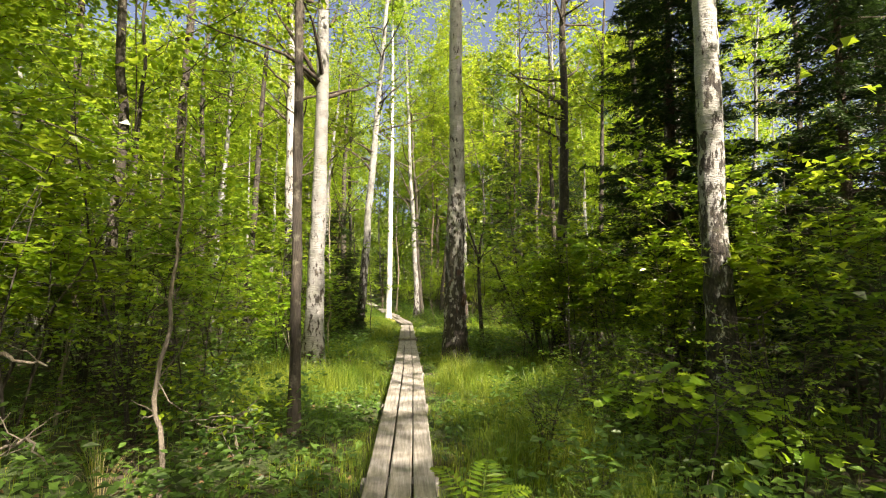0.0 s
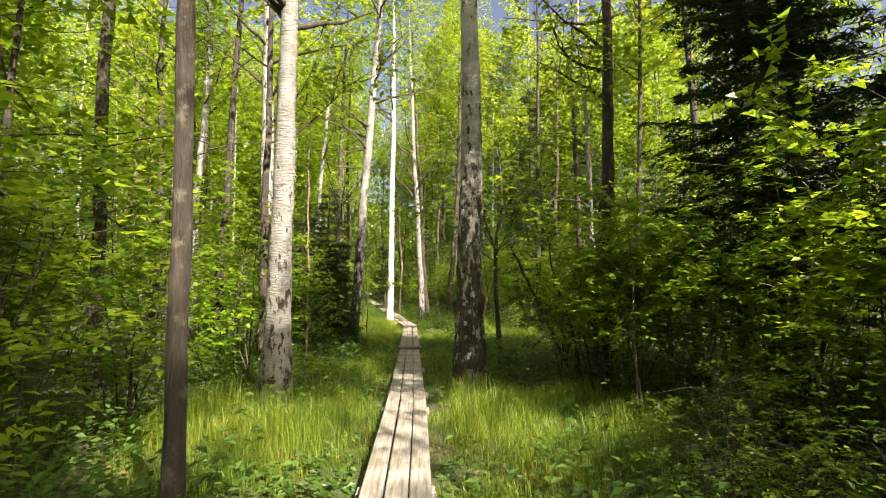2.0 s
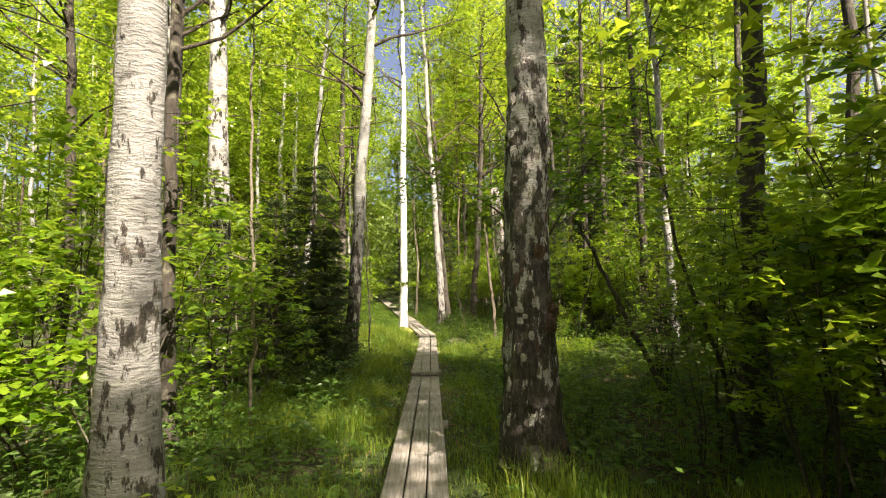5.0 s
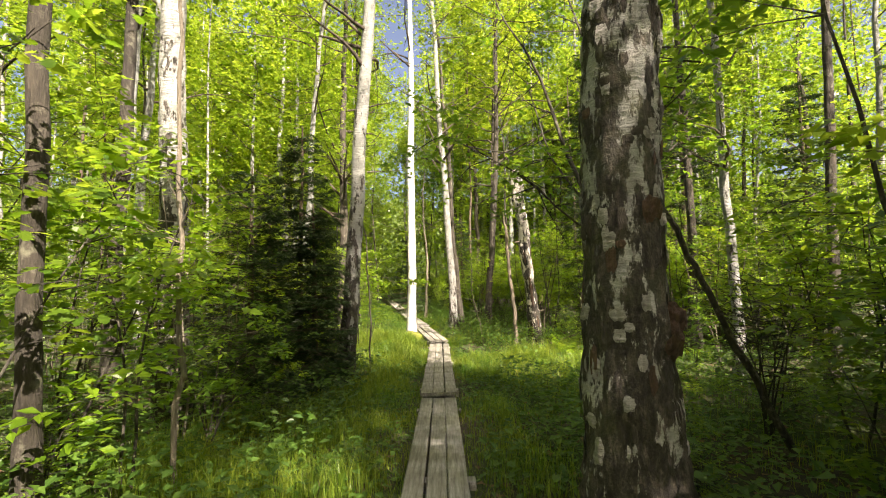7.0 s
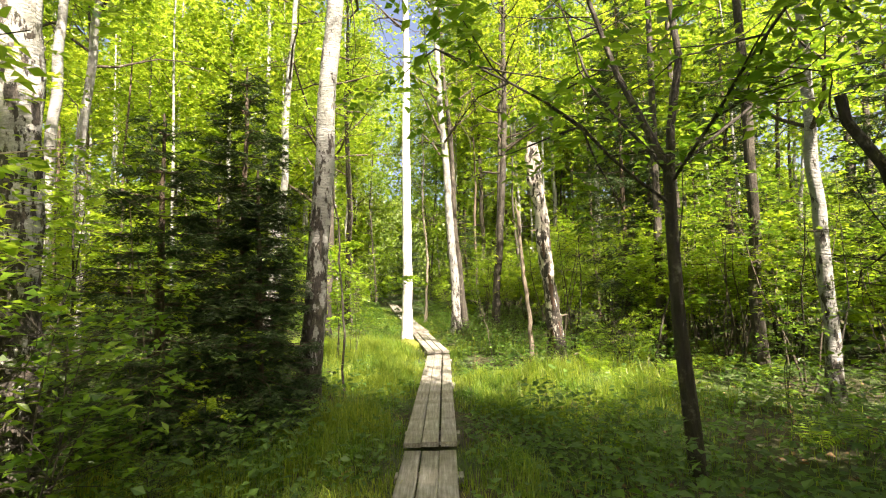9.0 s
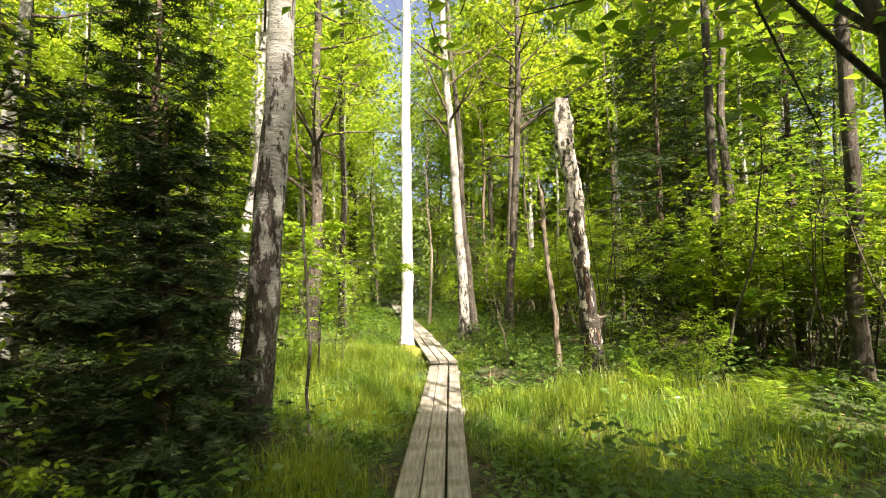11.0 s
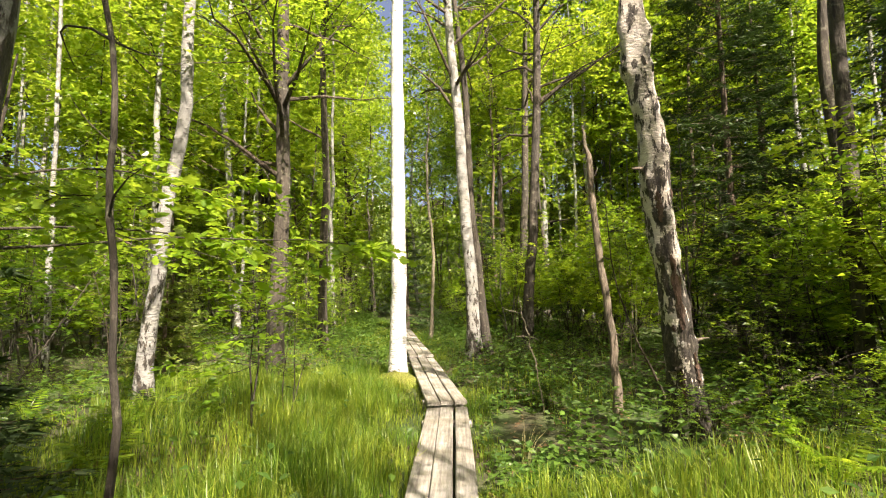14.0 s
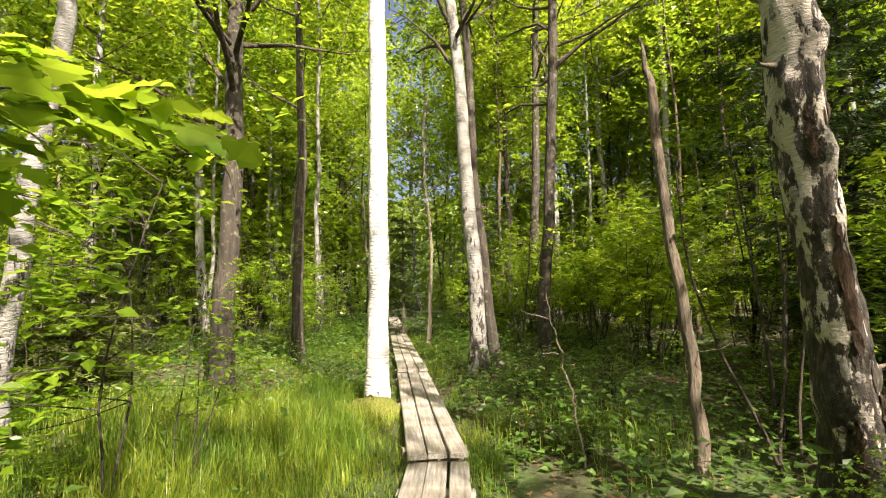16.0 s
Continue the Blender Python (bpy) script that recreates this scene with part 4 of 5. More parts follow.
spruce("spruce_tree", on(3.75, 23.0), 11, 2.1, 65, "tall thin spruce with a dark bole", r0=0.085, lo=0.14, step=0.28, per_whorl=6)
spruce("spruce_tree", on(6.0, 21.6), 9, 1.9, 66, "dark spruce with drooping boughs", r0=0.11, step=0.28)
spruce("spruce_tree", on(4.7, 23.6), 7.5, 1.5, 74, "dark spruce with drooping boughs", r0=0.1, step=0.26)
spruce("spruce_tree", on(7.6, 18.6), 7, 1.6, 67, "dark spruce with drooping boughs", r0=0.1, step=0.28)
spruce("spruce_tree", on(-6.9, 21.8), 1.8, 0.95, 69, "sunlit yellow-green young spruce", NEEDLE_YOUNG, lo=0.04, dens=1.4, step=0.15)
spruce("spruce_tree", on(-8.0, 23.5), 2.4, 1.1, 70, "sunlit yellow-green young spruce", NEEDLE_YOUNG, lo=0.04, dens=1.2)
spruce("spruce_tree", on(-3.9, 30.5), 4.0, 1.3, 71, "dark young spruce at the bend", lo=0.04, step=0.26)
spruce("spruce_tree", on(-1.2, 31.5), 5.0, 1.4, 72, "dark young spruce behind the bend", lo=0.04, step=0.28)

# ---- forest behind ----
SPOTS = [(5.4, 3.1), (2.2, -2.8), (-2.1, -3.1), (3.4, 19.6), (0.25, 31.6), (-2.24, 7.62), (-2.72, 14.8), (-2.48, 21.6), (0.40, 9.08), (3.34, 4.36), (-1.28, 24.2), (-1.37, 3.8), (2.75, 10.0), (-4.2, 12.35), (-3.05, 9.3), (-5.4, 19.4),
         (-4.92, 22.2), (-5.15, 25.4), (0.02, 26.0), (-2.75, 27.9), (4.6, 16.2), (-8.7, 17.0), (-9.4, 18.6), (1.0, 18.5), (1.25, 12.9), (4.55, 7.9), (-3.75, 14.9), (-4.6, 15.9), (3.75, 23.0), (6.0, 21.6), (7.6, 18.6), (4.7, 23.6)]


def free(x, y, gap):
    return all((x - a) ** 2 + (y - b) ** 2 > gap * gap for a, b in SPOTS)


def shades_gap(x, y, h):
    """Whether a crown at that height over (x, y) would shade the sunny ground."""
    fx, fy = x - h / SUN_DIR.z * SUN_DIR.x, y - h / SUN_DIR.z * SUN_DIR.y
    return any(((fx - a) / (rx + 0.9)) ** 2 + ((fy - b) / (ry + 0.9)) ** 2 < 1 for a, b, rx, ry in LIGHT_GAPS + LEAFY_GAPS)


def in_beam(x, y, top, r, lo=0.4):
    """Whether a thing of that height and radius would stand in the light that falls on the sunny ground near the boards."""
    for a, b, rx, ry in LIGHT_GAPS:
        if b > 27 or abs(a - path_x(b)) > 4.2:
            continue
        for z in np.linspace(lo, top, 7):
            if ((x - z * 0.65 - a) / (rx * 0.8 + r)) ** 2 + ((y + z * 0.875 - b) / (ry * 0.8 + r)) ** 2 < 1:
                return True
    return False


far_rng = np.random.default_rng(101)

# tall trees added towards the sun, so that high crowns shade the boardwalk but for the gaps
canopy = 0
for gx in np.arange(-8.5, 8.6, 2.6):
    for gy in np.arange(-2.5, 33, 2.7):
        h = far_rng.uniform(8.5, 12.5)
        x = gx + far_rng.uniform(-1, 1) + h / SUN_DIR.z * SUN_DIR.x
        y = gy + far_rng.uniform(-1, 1) + h / SUN_DIR.z * SUN_DIR.y
        near = 1.7 if y < -1.5 else 6.0 if x > 0 else 4.6
        if abs(x - path_x(y)) < near:
            x = path_x(y) + math.copysign(near + far_rng.uniform(0, 0.8), x - path_x(y))
        if not free(x, y, 1.25) or far_rng.uniform() < (0.0 if gy < 6.5 else 0.3 if gx < -2 else 0.55):
            continue
        kind = int(far_rng.integers(0, 3))
        tall_tree(("birch_tree", "alder_tree", "oak_tree")[kind], on(x, y), h + far_rng.uniform(4.0, 5.5), far_rng.uniform(0.07, 0.12), (BIRCH_GREY, BARK_ALDER, BARK_OAK)[kind],
                  ("pale tall birch added for shade, with a high crown", "brown tall alder added for shade, with a high crown", "dark tall oak added for shade, with a high crown")[kind], ("birch tree", "alder tree", "oak tree")[kind],
                  500 + canopy, lean=(far_rng.uniform(-0.04, 0.04), far_rng.uniform(-0.04, 0.04)), lo=0.5, limbs=13, leaf_n=3600, leaf=0.18, sides=9, wob=0.035, reach=2.5, detail=False, group="tall trees")
        SPOTS.append((x, y))
        canopy += 1

kinds = [
    tall_tree("forest_birch", on(9.5, 30.0), 15, 0.11, BIRCH_GREY, "pale birch in the woodland", "birch tree", 111, lean=(0.02, 0), lo=0.16, limbs=22, leaf_n=5600, leaf=0.15, detail=False, carve=False, sides=9, group="forest trees", low_limbs=0),
    tall_tree("forest_birch", on(-9.5, 33.0), 13, 0.085, BIRCH_GREY, "pale birch in the woodland", "birch tree", 112, lean=(-0.03, 0.02), lo=0.16, limbs=22, leaf_n=5600, leaf=0.15, detail=False, carve=False, sides=9, group="forest trees", low_limbs=0),
    tall_tree("forest_alder", on(7.5, 36.0), 14, 0.10, BARK_ALDER, "brown alder in the woodland", "alder tree", 113, lean=(0.04, 0), lo=0.16, limbs=22, leaf_n=5600, leaf=0.15, detail=False, carve=False, sides=9, wob=0.05, group="forest trees", low_limbs=0),
    tall_tree("forest_alder", on(-7.0, 38.0), 12, 0.075, BARK_ALDER, "brown alder in the woodland", "alder tree", 114, lean=(-0.03, -0.02), lo=0.16, limbs=22, leaf_n=5600, leaf=0.15, detail=False, carve=False, sides=9, wob=0.06, group="forest trees", low_limbs=0),
    tall_tree("forest_oak", on(11.5, 24.0), 13, 0.13, BARK_OAK, "dark leafy oak in the woodland", "oak tree", 115, lo=0.16, limbs=22, leaf_n=5600, leaf=0.15, detail=False, carve=False, sides=9, wob=0.05, reach=2.8, leaf_mat=LEAF_BRIGHT, group="forest trees", low_limbs=0),
    tall_tree("forest_pole", on(-12.0, 26.0), 10, 0.05, BARK_PALE, "thin pale pole-sized tree in the woodland", "young tree", 116, lean=(0.03, 0.03), lo=0.16, limbs=22, leaf_n=5600, leaf=0.15, detail=False, carve=False, sides=7, wob=0.05, reach=1.5, leaf_mat=LEAF_BRIGHT, group="forest trees", low_limbs=0),
]
SPOTS += [(9.5, 30.0), (-9.5, 33.0), (7.5, 36.0), (-7.0, 38.0), (11.5, 24.0), (-12.0, 26.0)]
made = 0
for _ in range(4000):
    if made >= 125:
        break
    x, y = (far_rng.uniform(-26, 24), far_rng.uniform(-8, 52)) if made > 62 else (path_x(40) + far_rng.uniform(-20, 22), far_rng.uniform(34, 52))
    away = abs(x - path_x(y))
    if away < (1.7 if y > 27 else 5.4 if y > -2 else 1.6) or not free(x, y, 1.5):
        continue
    if y < 38 and (any(shades_gap(x, y, z) for z in (4.0, 7.0, 10.0, 12.5)) or in_beam(x, y, 14, 1.7, 2.5)):
        continue
    k = kinds[int(far_rng.integers(0, 6))]
    s = far_rng.uniform(0.8, 1.2) if y < 27 else far_rng.uniform(1.25, 1.65)
    copy_thing(k, pose(x, y, gz(x, y), 0, 0, far_rng.uniform(0, 360)) @ Matrix.Scale(s, 4))
    SPOTS.append((x, y))
    made += 1


for k, (x, y, h, r) in enumerate([(-6.6, 4.2, 13.5, 0.12), (-7.6, 8.4, 14, 0.1), (-6.8, 12.2, 12.5, 0.1), (-5.6, 1.6, 11, 0.055), (7.2, 2.6, 13, 0.12), (9.4, 11.0, 14, 0.1), (-4.9, 6.4, 10, 0.05), (-8.8, 2.0, 16, 0.11)]):
    tall_tree("forest_oak", on(x, y), h, r, (BARK_OAK, BARK_ALDER)[k % 2], "dark leafy oak in the woodland", "oak tree", 700 + k, lo=0.16, limbs=22, leaf_n=7600, leaf=0.14, detail=False, sides=9, wob=0.03, reach=2.6,
              leaf_mat=(LEAF_BRIGHT, LEAF_CANOPY)[k % 2], group="forest trees")
    SPOTS.append((x, y))

slim = [tall_tree(name, on(x, y), h, r, bark, label, cat, seed, lean=lean, lo=0.42, limbs=12, leaf_n=2600, leaf=0.13, detail=False, carve=False, sides=8, wob=0.03, reach=1.5, leaf_mat=leaves, group="slim forest trees")
        for name, x, y, h, r, bark, label, cat, seed, lean, leaves in [
            ("slim_birch", -9.0, 28.0, 14, 0.06, BIRCH_GREY, "slim pale birch in the woodland", "birch tree", 121, (0.02, 0.01), LEAF_CANOPY),
            ("slim_birch", 8.2, 25.0, 13, 0.075, BIRCH_GREY, "slim grey birch in the woodland", "birch tree", 122, (-0.03, 0.0), LEAF_CANOPY),
            ("slim_alder", -7.8, 30.5, 12, 0.05, BARK_OAK, "slim dark alder in the woodland", "alder tree", 123, (0.035, -0.01), LEAF_BRIGHT),
            ("slim_alder", 4.4, 29.0, 13, 0.06, BARK_SPRUCE, "slim brown alder in the woodland", "alder tree", 124, (-0.01, 0.03), LEAF_CANOPY)]]
made = 0
for _ in range(6000):
    if made >= 120:
        break
    y = far_rng.uniform(14, 50)
    x = path_x(y) + far_rng.choice([-1, 1]) * far_rng.uniform(2.4 if y > 27 else 5.0, 20)
    if not free(x, y, 0.7) or (y < 36 and any(shades_gap(x, y, z) for z in (7.0, 10.0, 12.5))):
        continue
    copy_thing(slim[made % 4], pose(x, y, gz(x, y), 0, 0, far_rng.uniform(0, 360)) @ Matrix.Scale(far_rng.uniform(0.8, 1.2) * (1.0 if y < 28 else 1.35), 4))
    SPOTS.append((x, y))
    made += 1


def far_woods():
    """The wood beyond: leaf masses too far off to tell apart."""
    rng = np.random.default_rng(150)
    n = 150000
    a = np.where(rng.uniform(0, 1, n) < 0.72, rng.uniform(0.05, math.pi - 0.05, n), rng.uniform(0, 2 * math.pi, n))
    r = rng.uniform(40, 60, n)
    c = np.stack([r * np.cos(a), 12 + r * np.sin(a), 0.2 + 27 * rng.beta(1.0, 1.15, n)], 1)
    clump = np.sin(c[:, 0] * 0.9 + 2 * np.sin(c[:, 2] * 0.5)) * np.sin(c[:, 2] * 0.8 + c[:, 1] * 0.5)
    c = c[rng.uniform(0, 1, n) < np.clip(0.85 + 0.5 * clump - 0.02 * c[:, 2], 0.1, 1)]
    n = len(c)
    ax = unit(rng.normal(0, 1, (n, 3)) + np.array([0, 0, -0.3]))
    nr = unit(np.array([0, -0.5, 1.0]) + rng.normal(0, 0.6, (n, 3)))
    ln = rng.uniform(0.3, 0.75, n)
    v, q = slips(c, ax, nr, ln, ln * 0.6)
    tagged(new("far_woods", mesh_of("far_woods", v, [q], LEAF_CANOPY)), "dense sunlit green woodland in the distance", "woodland", kind="stuff")


far_woods()

# ---- undergrowth ----
bushes = [
    shrub("hazel_bush", on(3.2, 7.2), 2.6, 1.3, 7, 2000, 0.105, 201, "leafy green hazel bush", "bush", LEAF_SHRUB, BARK_ALDER, "undergrowth bushes", plain=True),
    shrub("hazel_bush", on(-4.2, 5.4), 3.2, 1.4, 6, 2000, 0.105, 202, "leafy green hazel bush", "bush", LEAF_SHRUB, BARK_ALDER, "undergrowth bushes", plain=True),
    shrub("rowan_sapling", on(-3.6, 11.5), 3.8, 1.1, 2, 1200, 0.085, 203, "slender rowan sapling with layered leaves", "sapling", LEAF_BRIGHT, BARK_PALE, "saplings", wide=0.45),
    shrub("maple_sapling", on(5.6, 13.2), 3.0, 1.3, 2, 900, 0.12, 204, "young maple with broad bright leaves", "sapling", LEAF_BRIGHT, BARK_ALDER, "saplings", wide=0.85),
    shrub("thin_bush", on(2.6, 11.8), 2.0, 1.0, 9, 900, 0.075, 205, "thin twiggy dark green bush", "bush", LEAF_SHRUB, BARK_OAK, "undergrowth bushes"),
    shrub("oak_sapling", on(-3.4, 18.4), 2.2, 0.9, 2, 800, 0.10, 206, "young oak with bright fresh leaves", "sapling", LEAF_BRIGHT, BARK_ALDER, "saplings", wide=0.55),
    shrub("tall_bush", on(6.6, 11.6), 4.6, 1.7, 6, 3000, 0.125, 207, "tall leafy bush in the woodland", "bush", LEAF_SHRUB, BARK_ALDER, "undergrowth bushes", plain=True),
    shrub("tall_bush", on(-6.0, 11.0), 5.2, 1.8, 5, 3000, 0.125, 208, "tall leafy bush in the woodland", "bush", LEAF_BRIGHT, BARK_ALDER, "undergrowth bushes", plain=True),
]
BUSH_SPOTS = [(3.2, 7.2), (-4.2, 5.4), (-3.6, 11.5), (3.0, 14.0), (2.6, 11.8), (-3.4, 18.4), (6.6, 11.6), (-6.0, 11.0)]
SIZE = [1.3, 1.4, 1.1, 1.3, 1.0, 0.9, 1.7, 1.8]
OPEN_GROUND = [(-3.4, 17.8, 2.0, 2.4), (-3.6, 20.3, 2.6, 1.6), (0.9, 16.2, 1.9, 1.5), (1.2, 7.0, 1.5, 1.6), (-1.9, 6.4, 1.1, 1.4), (0.3, 22.5, 1.6, 2.5), (-2.2, 12.0, 1.2, 2.2), (0.6, 3.2, 1.0, 1.8)]
made = 0
for _ in range(6000):
    if made >= 215:
        break
    x, y = far_rng.uniform(-20, 20), far_rng.uniform(-3, 48)
    if far_rng.uniform() > math.exp(-abs(x - path_x(y)) / 14):
        continue
    i = int(far_rng.integers(0, 8))
    s = far_rng.uniform(0.6, 1.15)
    away = abs(x - path_x(y))
    if away < 0.9 + SIZE[i] * s or (i > 5 and away < 4.5):
        continue
    if any(((x - a) / (rx + 0.4 * SIZE[i])) ** 2 + ((y - b) / (ry + 0.4 * SIZE[i])) ** 2 < 1 for a, b, rx, ry in OPEN_GROUND):
        continue
    if any((x - a) ** 2 + (y - b) ** 2 < 0.8 for a, b in BUSH_SPOTS):
        continue
    if in_beam(x, y, 3.4 * s if i < 6 else 5.0 * s, 0.7 * SIZE[i] * s):
        continue
    if y < 27 and any(((x - 0.65 * z - a) / rx) ** 2 + ((y + 0.875 * z - b) / ry) ** 2 < 1 for a, b, rx, ry in LIGHT_GAPS for z in (0.6, 1.6, 2.6)):
        continue
    copy_thing(bushes[i], pose(x, y, gz(x, y), 0, 0, far_rng.uniform(0, 360)) @ Matrix.Scale(s, 4))
    BUSH_SPOTS.append((x, y))
    made += 1



def placed(i, x, y, s, turn):
    """One more of the bushes, where it stands close to the boards."""
    copy_thing(bushes[i], pose(x, y, gz(x, y), 0, 0, turn) @ Matrix.Scale(s, 4))


low = 0
while low < 75:
    y = far_rng.uniform(1.5, 28)
    x = path_x(y) + far_rng.choice([-1, 1]) * far_rng.uniform(1.15, 6.5)
    if any(((x - a) / rx) ** 2 + ((y - b) / ry) ** 2 < 1 for a, b, rx, ry in OPEN_GROUND[:5]):
        continue
    placed((4, 5, 4)[low % 3], x, y, far_rng.uniform(0.22, 0.42), far_rng.uniform(0, 360))
    low += 1

# bushes that stand in the sunny gaps of the wood, brighter-leaved kinds to look more sunlit
for x, y, rx, ry in LEAFY_GAPS:
    for i, s in ((7, 0.75), (7, 0.62), (3, 1.0), (2, 0.9), (5, 1.2)):
        bx, by = x + 1.1 + far_rng.uniform(-0.9, 0.9) * rx, y - 1.5 + far_rng.uniform(-0.9, 0.9) * ry
        if abs(bx - path_x(by)) > 1.0 + SIZE[i] * s and free(bx, by, 0.45) and not in_beam(bx, by, 2.8, 0.6):
            placed(i, bx, by, s * far_rng.uniform(0.8, 1.15), far_rng.uniform(0, 360))

placed(7, -6.0, 14.4, 0.7, 50)
placed(7, -4.3, 3.4, 0.95, 150)
placed(6, -5.4, 6.2, 1.0, 250)
placed(7, 5.0, 2.2, 0.9, 10)
placed(6, -4.9, 0.6, 0.9, 10)
placed(6, 4.6, 18.6, 0.8, 150)
placed(4, 2.15, 3.3, 0.62, 20)
placed(4, 2.75, 2.5, 0.7, 130)
placed(0, 3.3, 5.6, 0.55, 60)
placed(4, 1.95, 4.6, 0.6, 220)
placed(1, 3.9, 3.2, 0.8, 15)
placed(5, 2.3, 7.9, 0.95, 80)
placed(5, -2.9, 9.9, 1.0, 33)
placed(3, -3.6, 8.4, 0.8, 70)
placed(4, -2.9, 3.6, 0.8, 200)
placed(1, -3.4, 6.3, 0.7, 100)
placed(0, -3.3, 11.6, 0.7, 10)
placed(4, 1.9, 20.8, 0.5, 99)
placed(2, 1.7, 22.4, 0.7, 140)


# saplings with broad lobed leaves, close to the boards
broad = [shrub("maple_sapling", on(2.3, 6.95), 2.9, 0.8, 2, 420, 0.125, 241, "young maple with broad sunlit lobed leaves", "sapling", LEAF_BRIGHT, BARK_PALE, "broad-leaved saplings", wide=0.85, lo=0.5, tilt=0.25, lobes=True),
         shrub("oak_sapling", on(-3.15, 8.75), 3.3, 0.9, 3, 620, 0.115, 242, "young oak with layered lobed leaves", "sapling", LEAF_SHRUB, BARK_OAK, "broad-leaved saplings", wide=0.62, lo=0.3, tilt=0.3, lobes=True)]
for i, x, y, s, turn in [(1, 1.85, 9.15, 0.5, 40), (0, -2.75, 8.2, 0.62, 120), (1, 2.3, 9.6, 0.8, 200), (1, -3.9, 10.6, 0.9, 300), (0, 3.6, 8.6, 1.0, 75), (1, -3.4, 5.0, 0.8, 20), (1, -3.2, 18.9, 0.5, 10),
                         (1, 1.75, 18.1, 0.28, 60), (0, 1.35, 17.5, 0.2, 160), (1, 2.1, 17.2, 0.3, 250), (0, 2.7, 18.3, 0.4, 310), (1, 0.75, 17.9, 0.2, 15), (1, 3.4, 15.2, 0.5, 190), (0, -2.9, 12.9, 0.3, 45), (1, 1.2, 10.4, 0.25, 95), (0, 4.3, 5.0, 1.0, 140), (0, 2.9, 6.3, 0.8, 15), (0, 2.7, 8.1, 0.9, 230)]:
    copy_thing(broad[i], pose(x, y, gz(x, y), 0, 0, turn) @ Matrix.Scale(s, 4))


poles = [shrub("pole_sapling", on(-3.9, 7.4), 5.0, 0.7, 1, 260, 0.085, 231, "thin dark upright sapling with few leaves", "sapling", LEAF_SHRUB, BARK_OAK, "thin saplings", lo=0.45, stem_r=0.012),
         shrub("pole_sapling", on(4.3, 12.2), 4.2, 0.8, 2, 260, 0.085, 232, "thin dark upright sapling with few leaves", "sapling", LEAF_BRIGHT, BARK_OAK, "thin saplings", lo=0.4, stem_r=0.013, tilt=0.25),
         shrub("pole_sapling", on(-5.1, 10.3), 3.4, 0.6, 3, 220, 0.075, 233, "thin twiggy sapling with few leaves", "sapling", LEAF_SHRUB, LIMB_BARK, "thin saplings", lo=0.45, stem_r=0.011, tilt=0.4)]
made = 0
while made < 125:
    y = far_rng.uniform(2.0, 34)
    x = path_x(y) + far_rng.choice([-1, 1]) * far_rng.uniform(2.2, 9)
    if any(((x - a) / (rx + 0.3)) ** 2 + ((y - b) / (ry + 0.3)) ** 2 < 1 for a, b, rx, ry in OPEN_GROUND):
        continue
    if in_beam(x, y, 4.5, 0.3):
        continue
    copy_thing(poles[made % 3], pose(x, y, gz(x, y), 0, 0, far_rng.uniform(0, 360)) @ Matrix.Scale(far_rng.uniform(0.75, 1.25), 4))
    made += 1


def oak_bough():
    """A leafy bough that reaches in over the clearing."""
    rng = np.random.default_rng(441)
    ob = thing("oak_bough", on(-4.85, 16.75), "bright leafy oak sapling with a long bough", "sapling")
    st = np.array([(0, 0, -0.1), (0.05, 0.05, 1.0), (0.0, 0.05, 2.0), (0.15, 0, 2.7), (0.3, 0, 3.6)])
    v, q = tube(st, [0.03, 0.026, 0.022, 0.016, 0.008], 7, rng, 0.05)
    part_of("stem", mesh_of("stem", v, [q], BARK_ALDER, True), ob)
    tp, td = [], []
    for z, way, ln in [(2.05, (1, -0.02, 0.04), 2.9), (2.2, (0.8, 0.5, 0.12), 1.8), (2.3, (0.9, -0.35, 0.08), 2.0), (2.6, (0.9, 0.1, 0.1), 1.7)]:
        br = bent(rng, (0.1, 0.02, z), way, ln, 9, 0.06, -0.02)
        v, q = tube(br, np.linspace(0.013, 0.003, 9), 5)
        part_of("branch", mesh_of("branch", v, [q], BARK_ALDER, True), ob)
        pieces = []
        for i in range(2, 9):
            tw = bent(rng, br[i], unit(br[i] - br[i - 1]) + rng.normal(0, 0.6, 3) * np.array([1, 1, 0.3]), 0.42, 4, 0.15)
            pieces.append(tube(tw, np.linspace(0.005, 0.002, 4), 3))
            tp.append(tw)
            td.append(np.gradient(tw, axis=0))
        v, q = joined(pieces)
        part_of("twig_spray", mesh_of("twig_spray", v, [q], BARK_ALDER, True), ob, kind="stuff")
    tp, td = np.concatenate(tp), np.concatenate(td)
    i = rng.integers(0, len(tp), 190)
    v, q = sprays(rng, tp[i], unit(td[i]) + rng.normal(0, 0.4, (190, 3)), rng.uniform(0.12, 0.26, 190), 6, 0.085, droop=0.3, wide=0.75, flat=0.35, lobes=True)
    part_of("foliage", mesh_of("foliage", v, [q], LEAF_BRIGHT), ob, kind="stuff")


oak_bough()


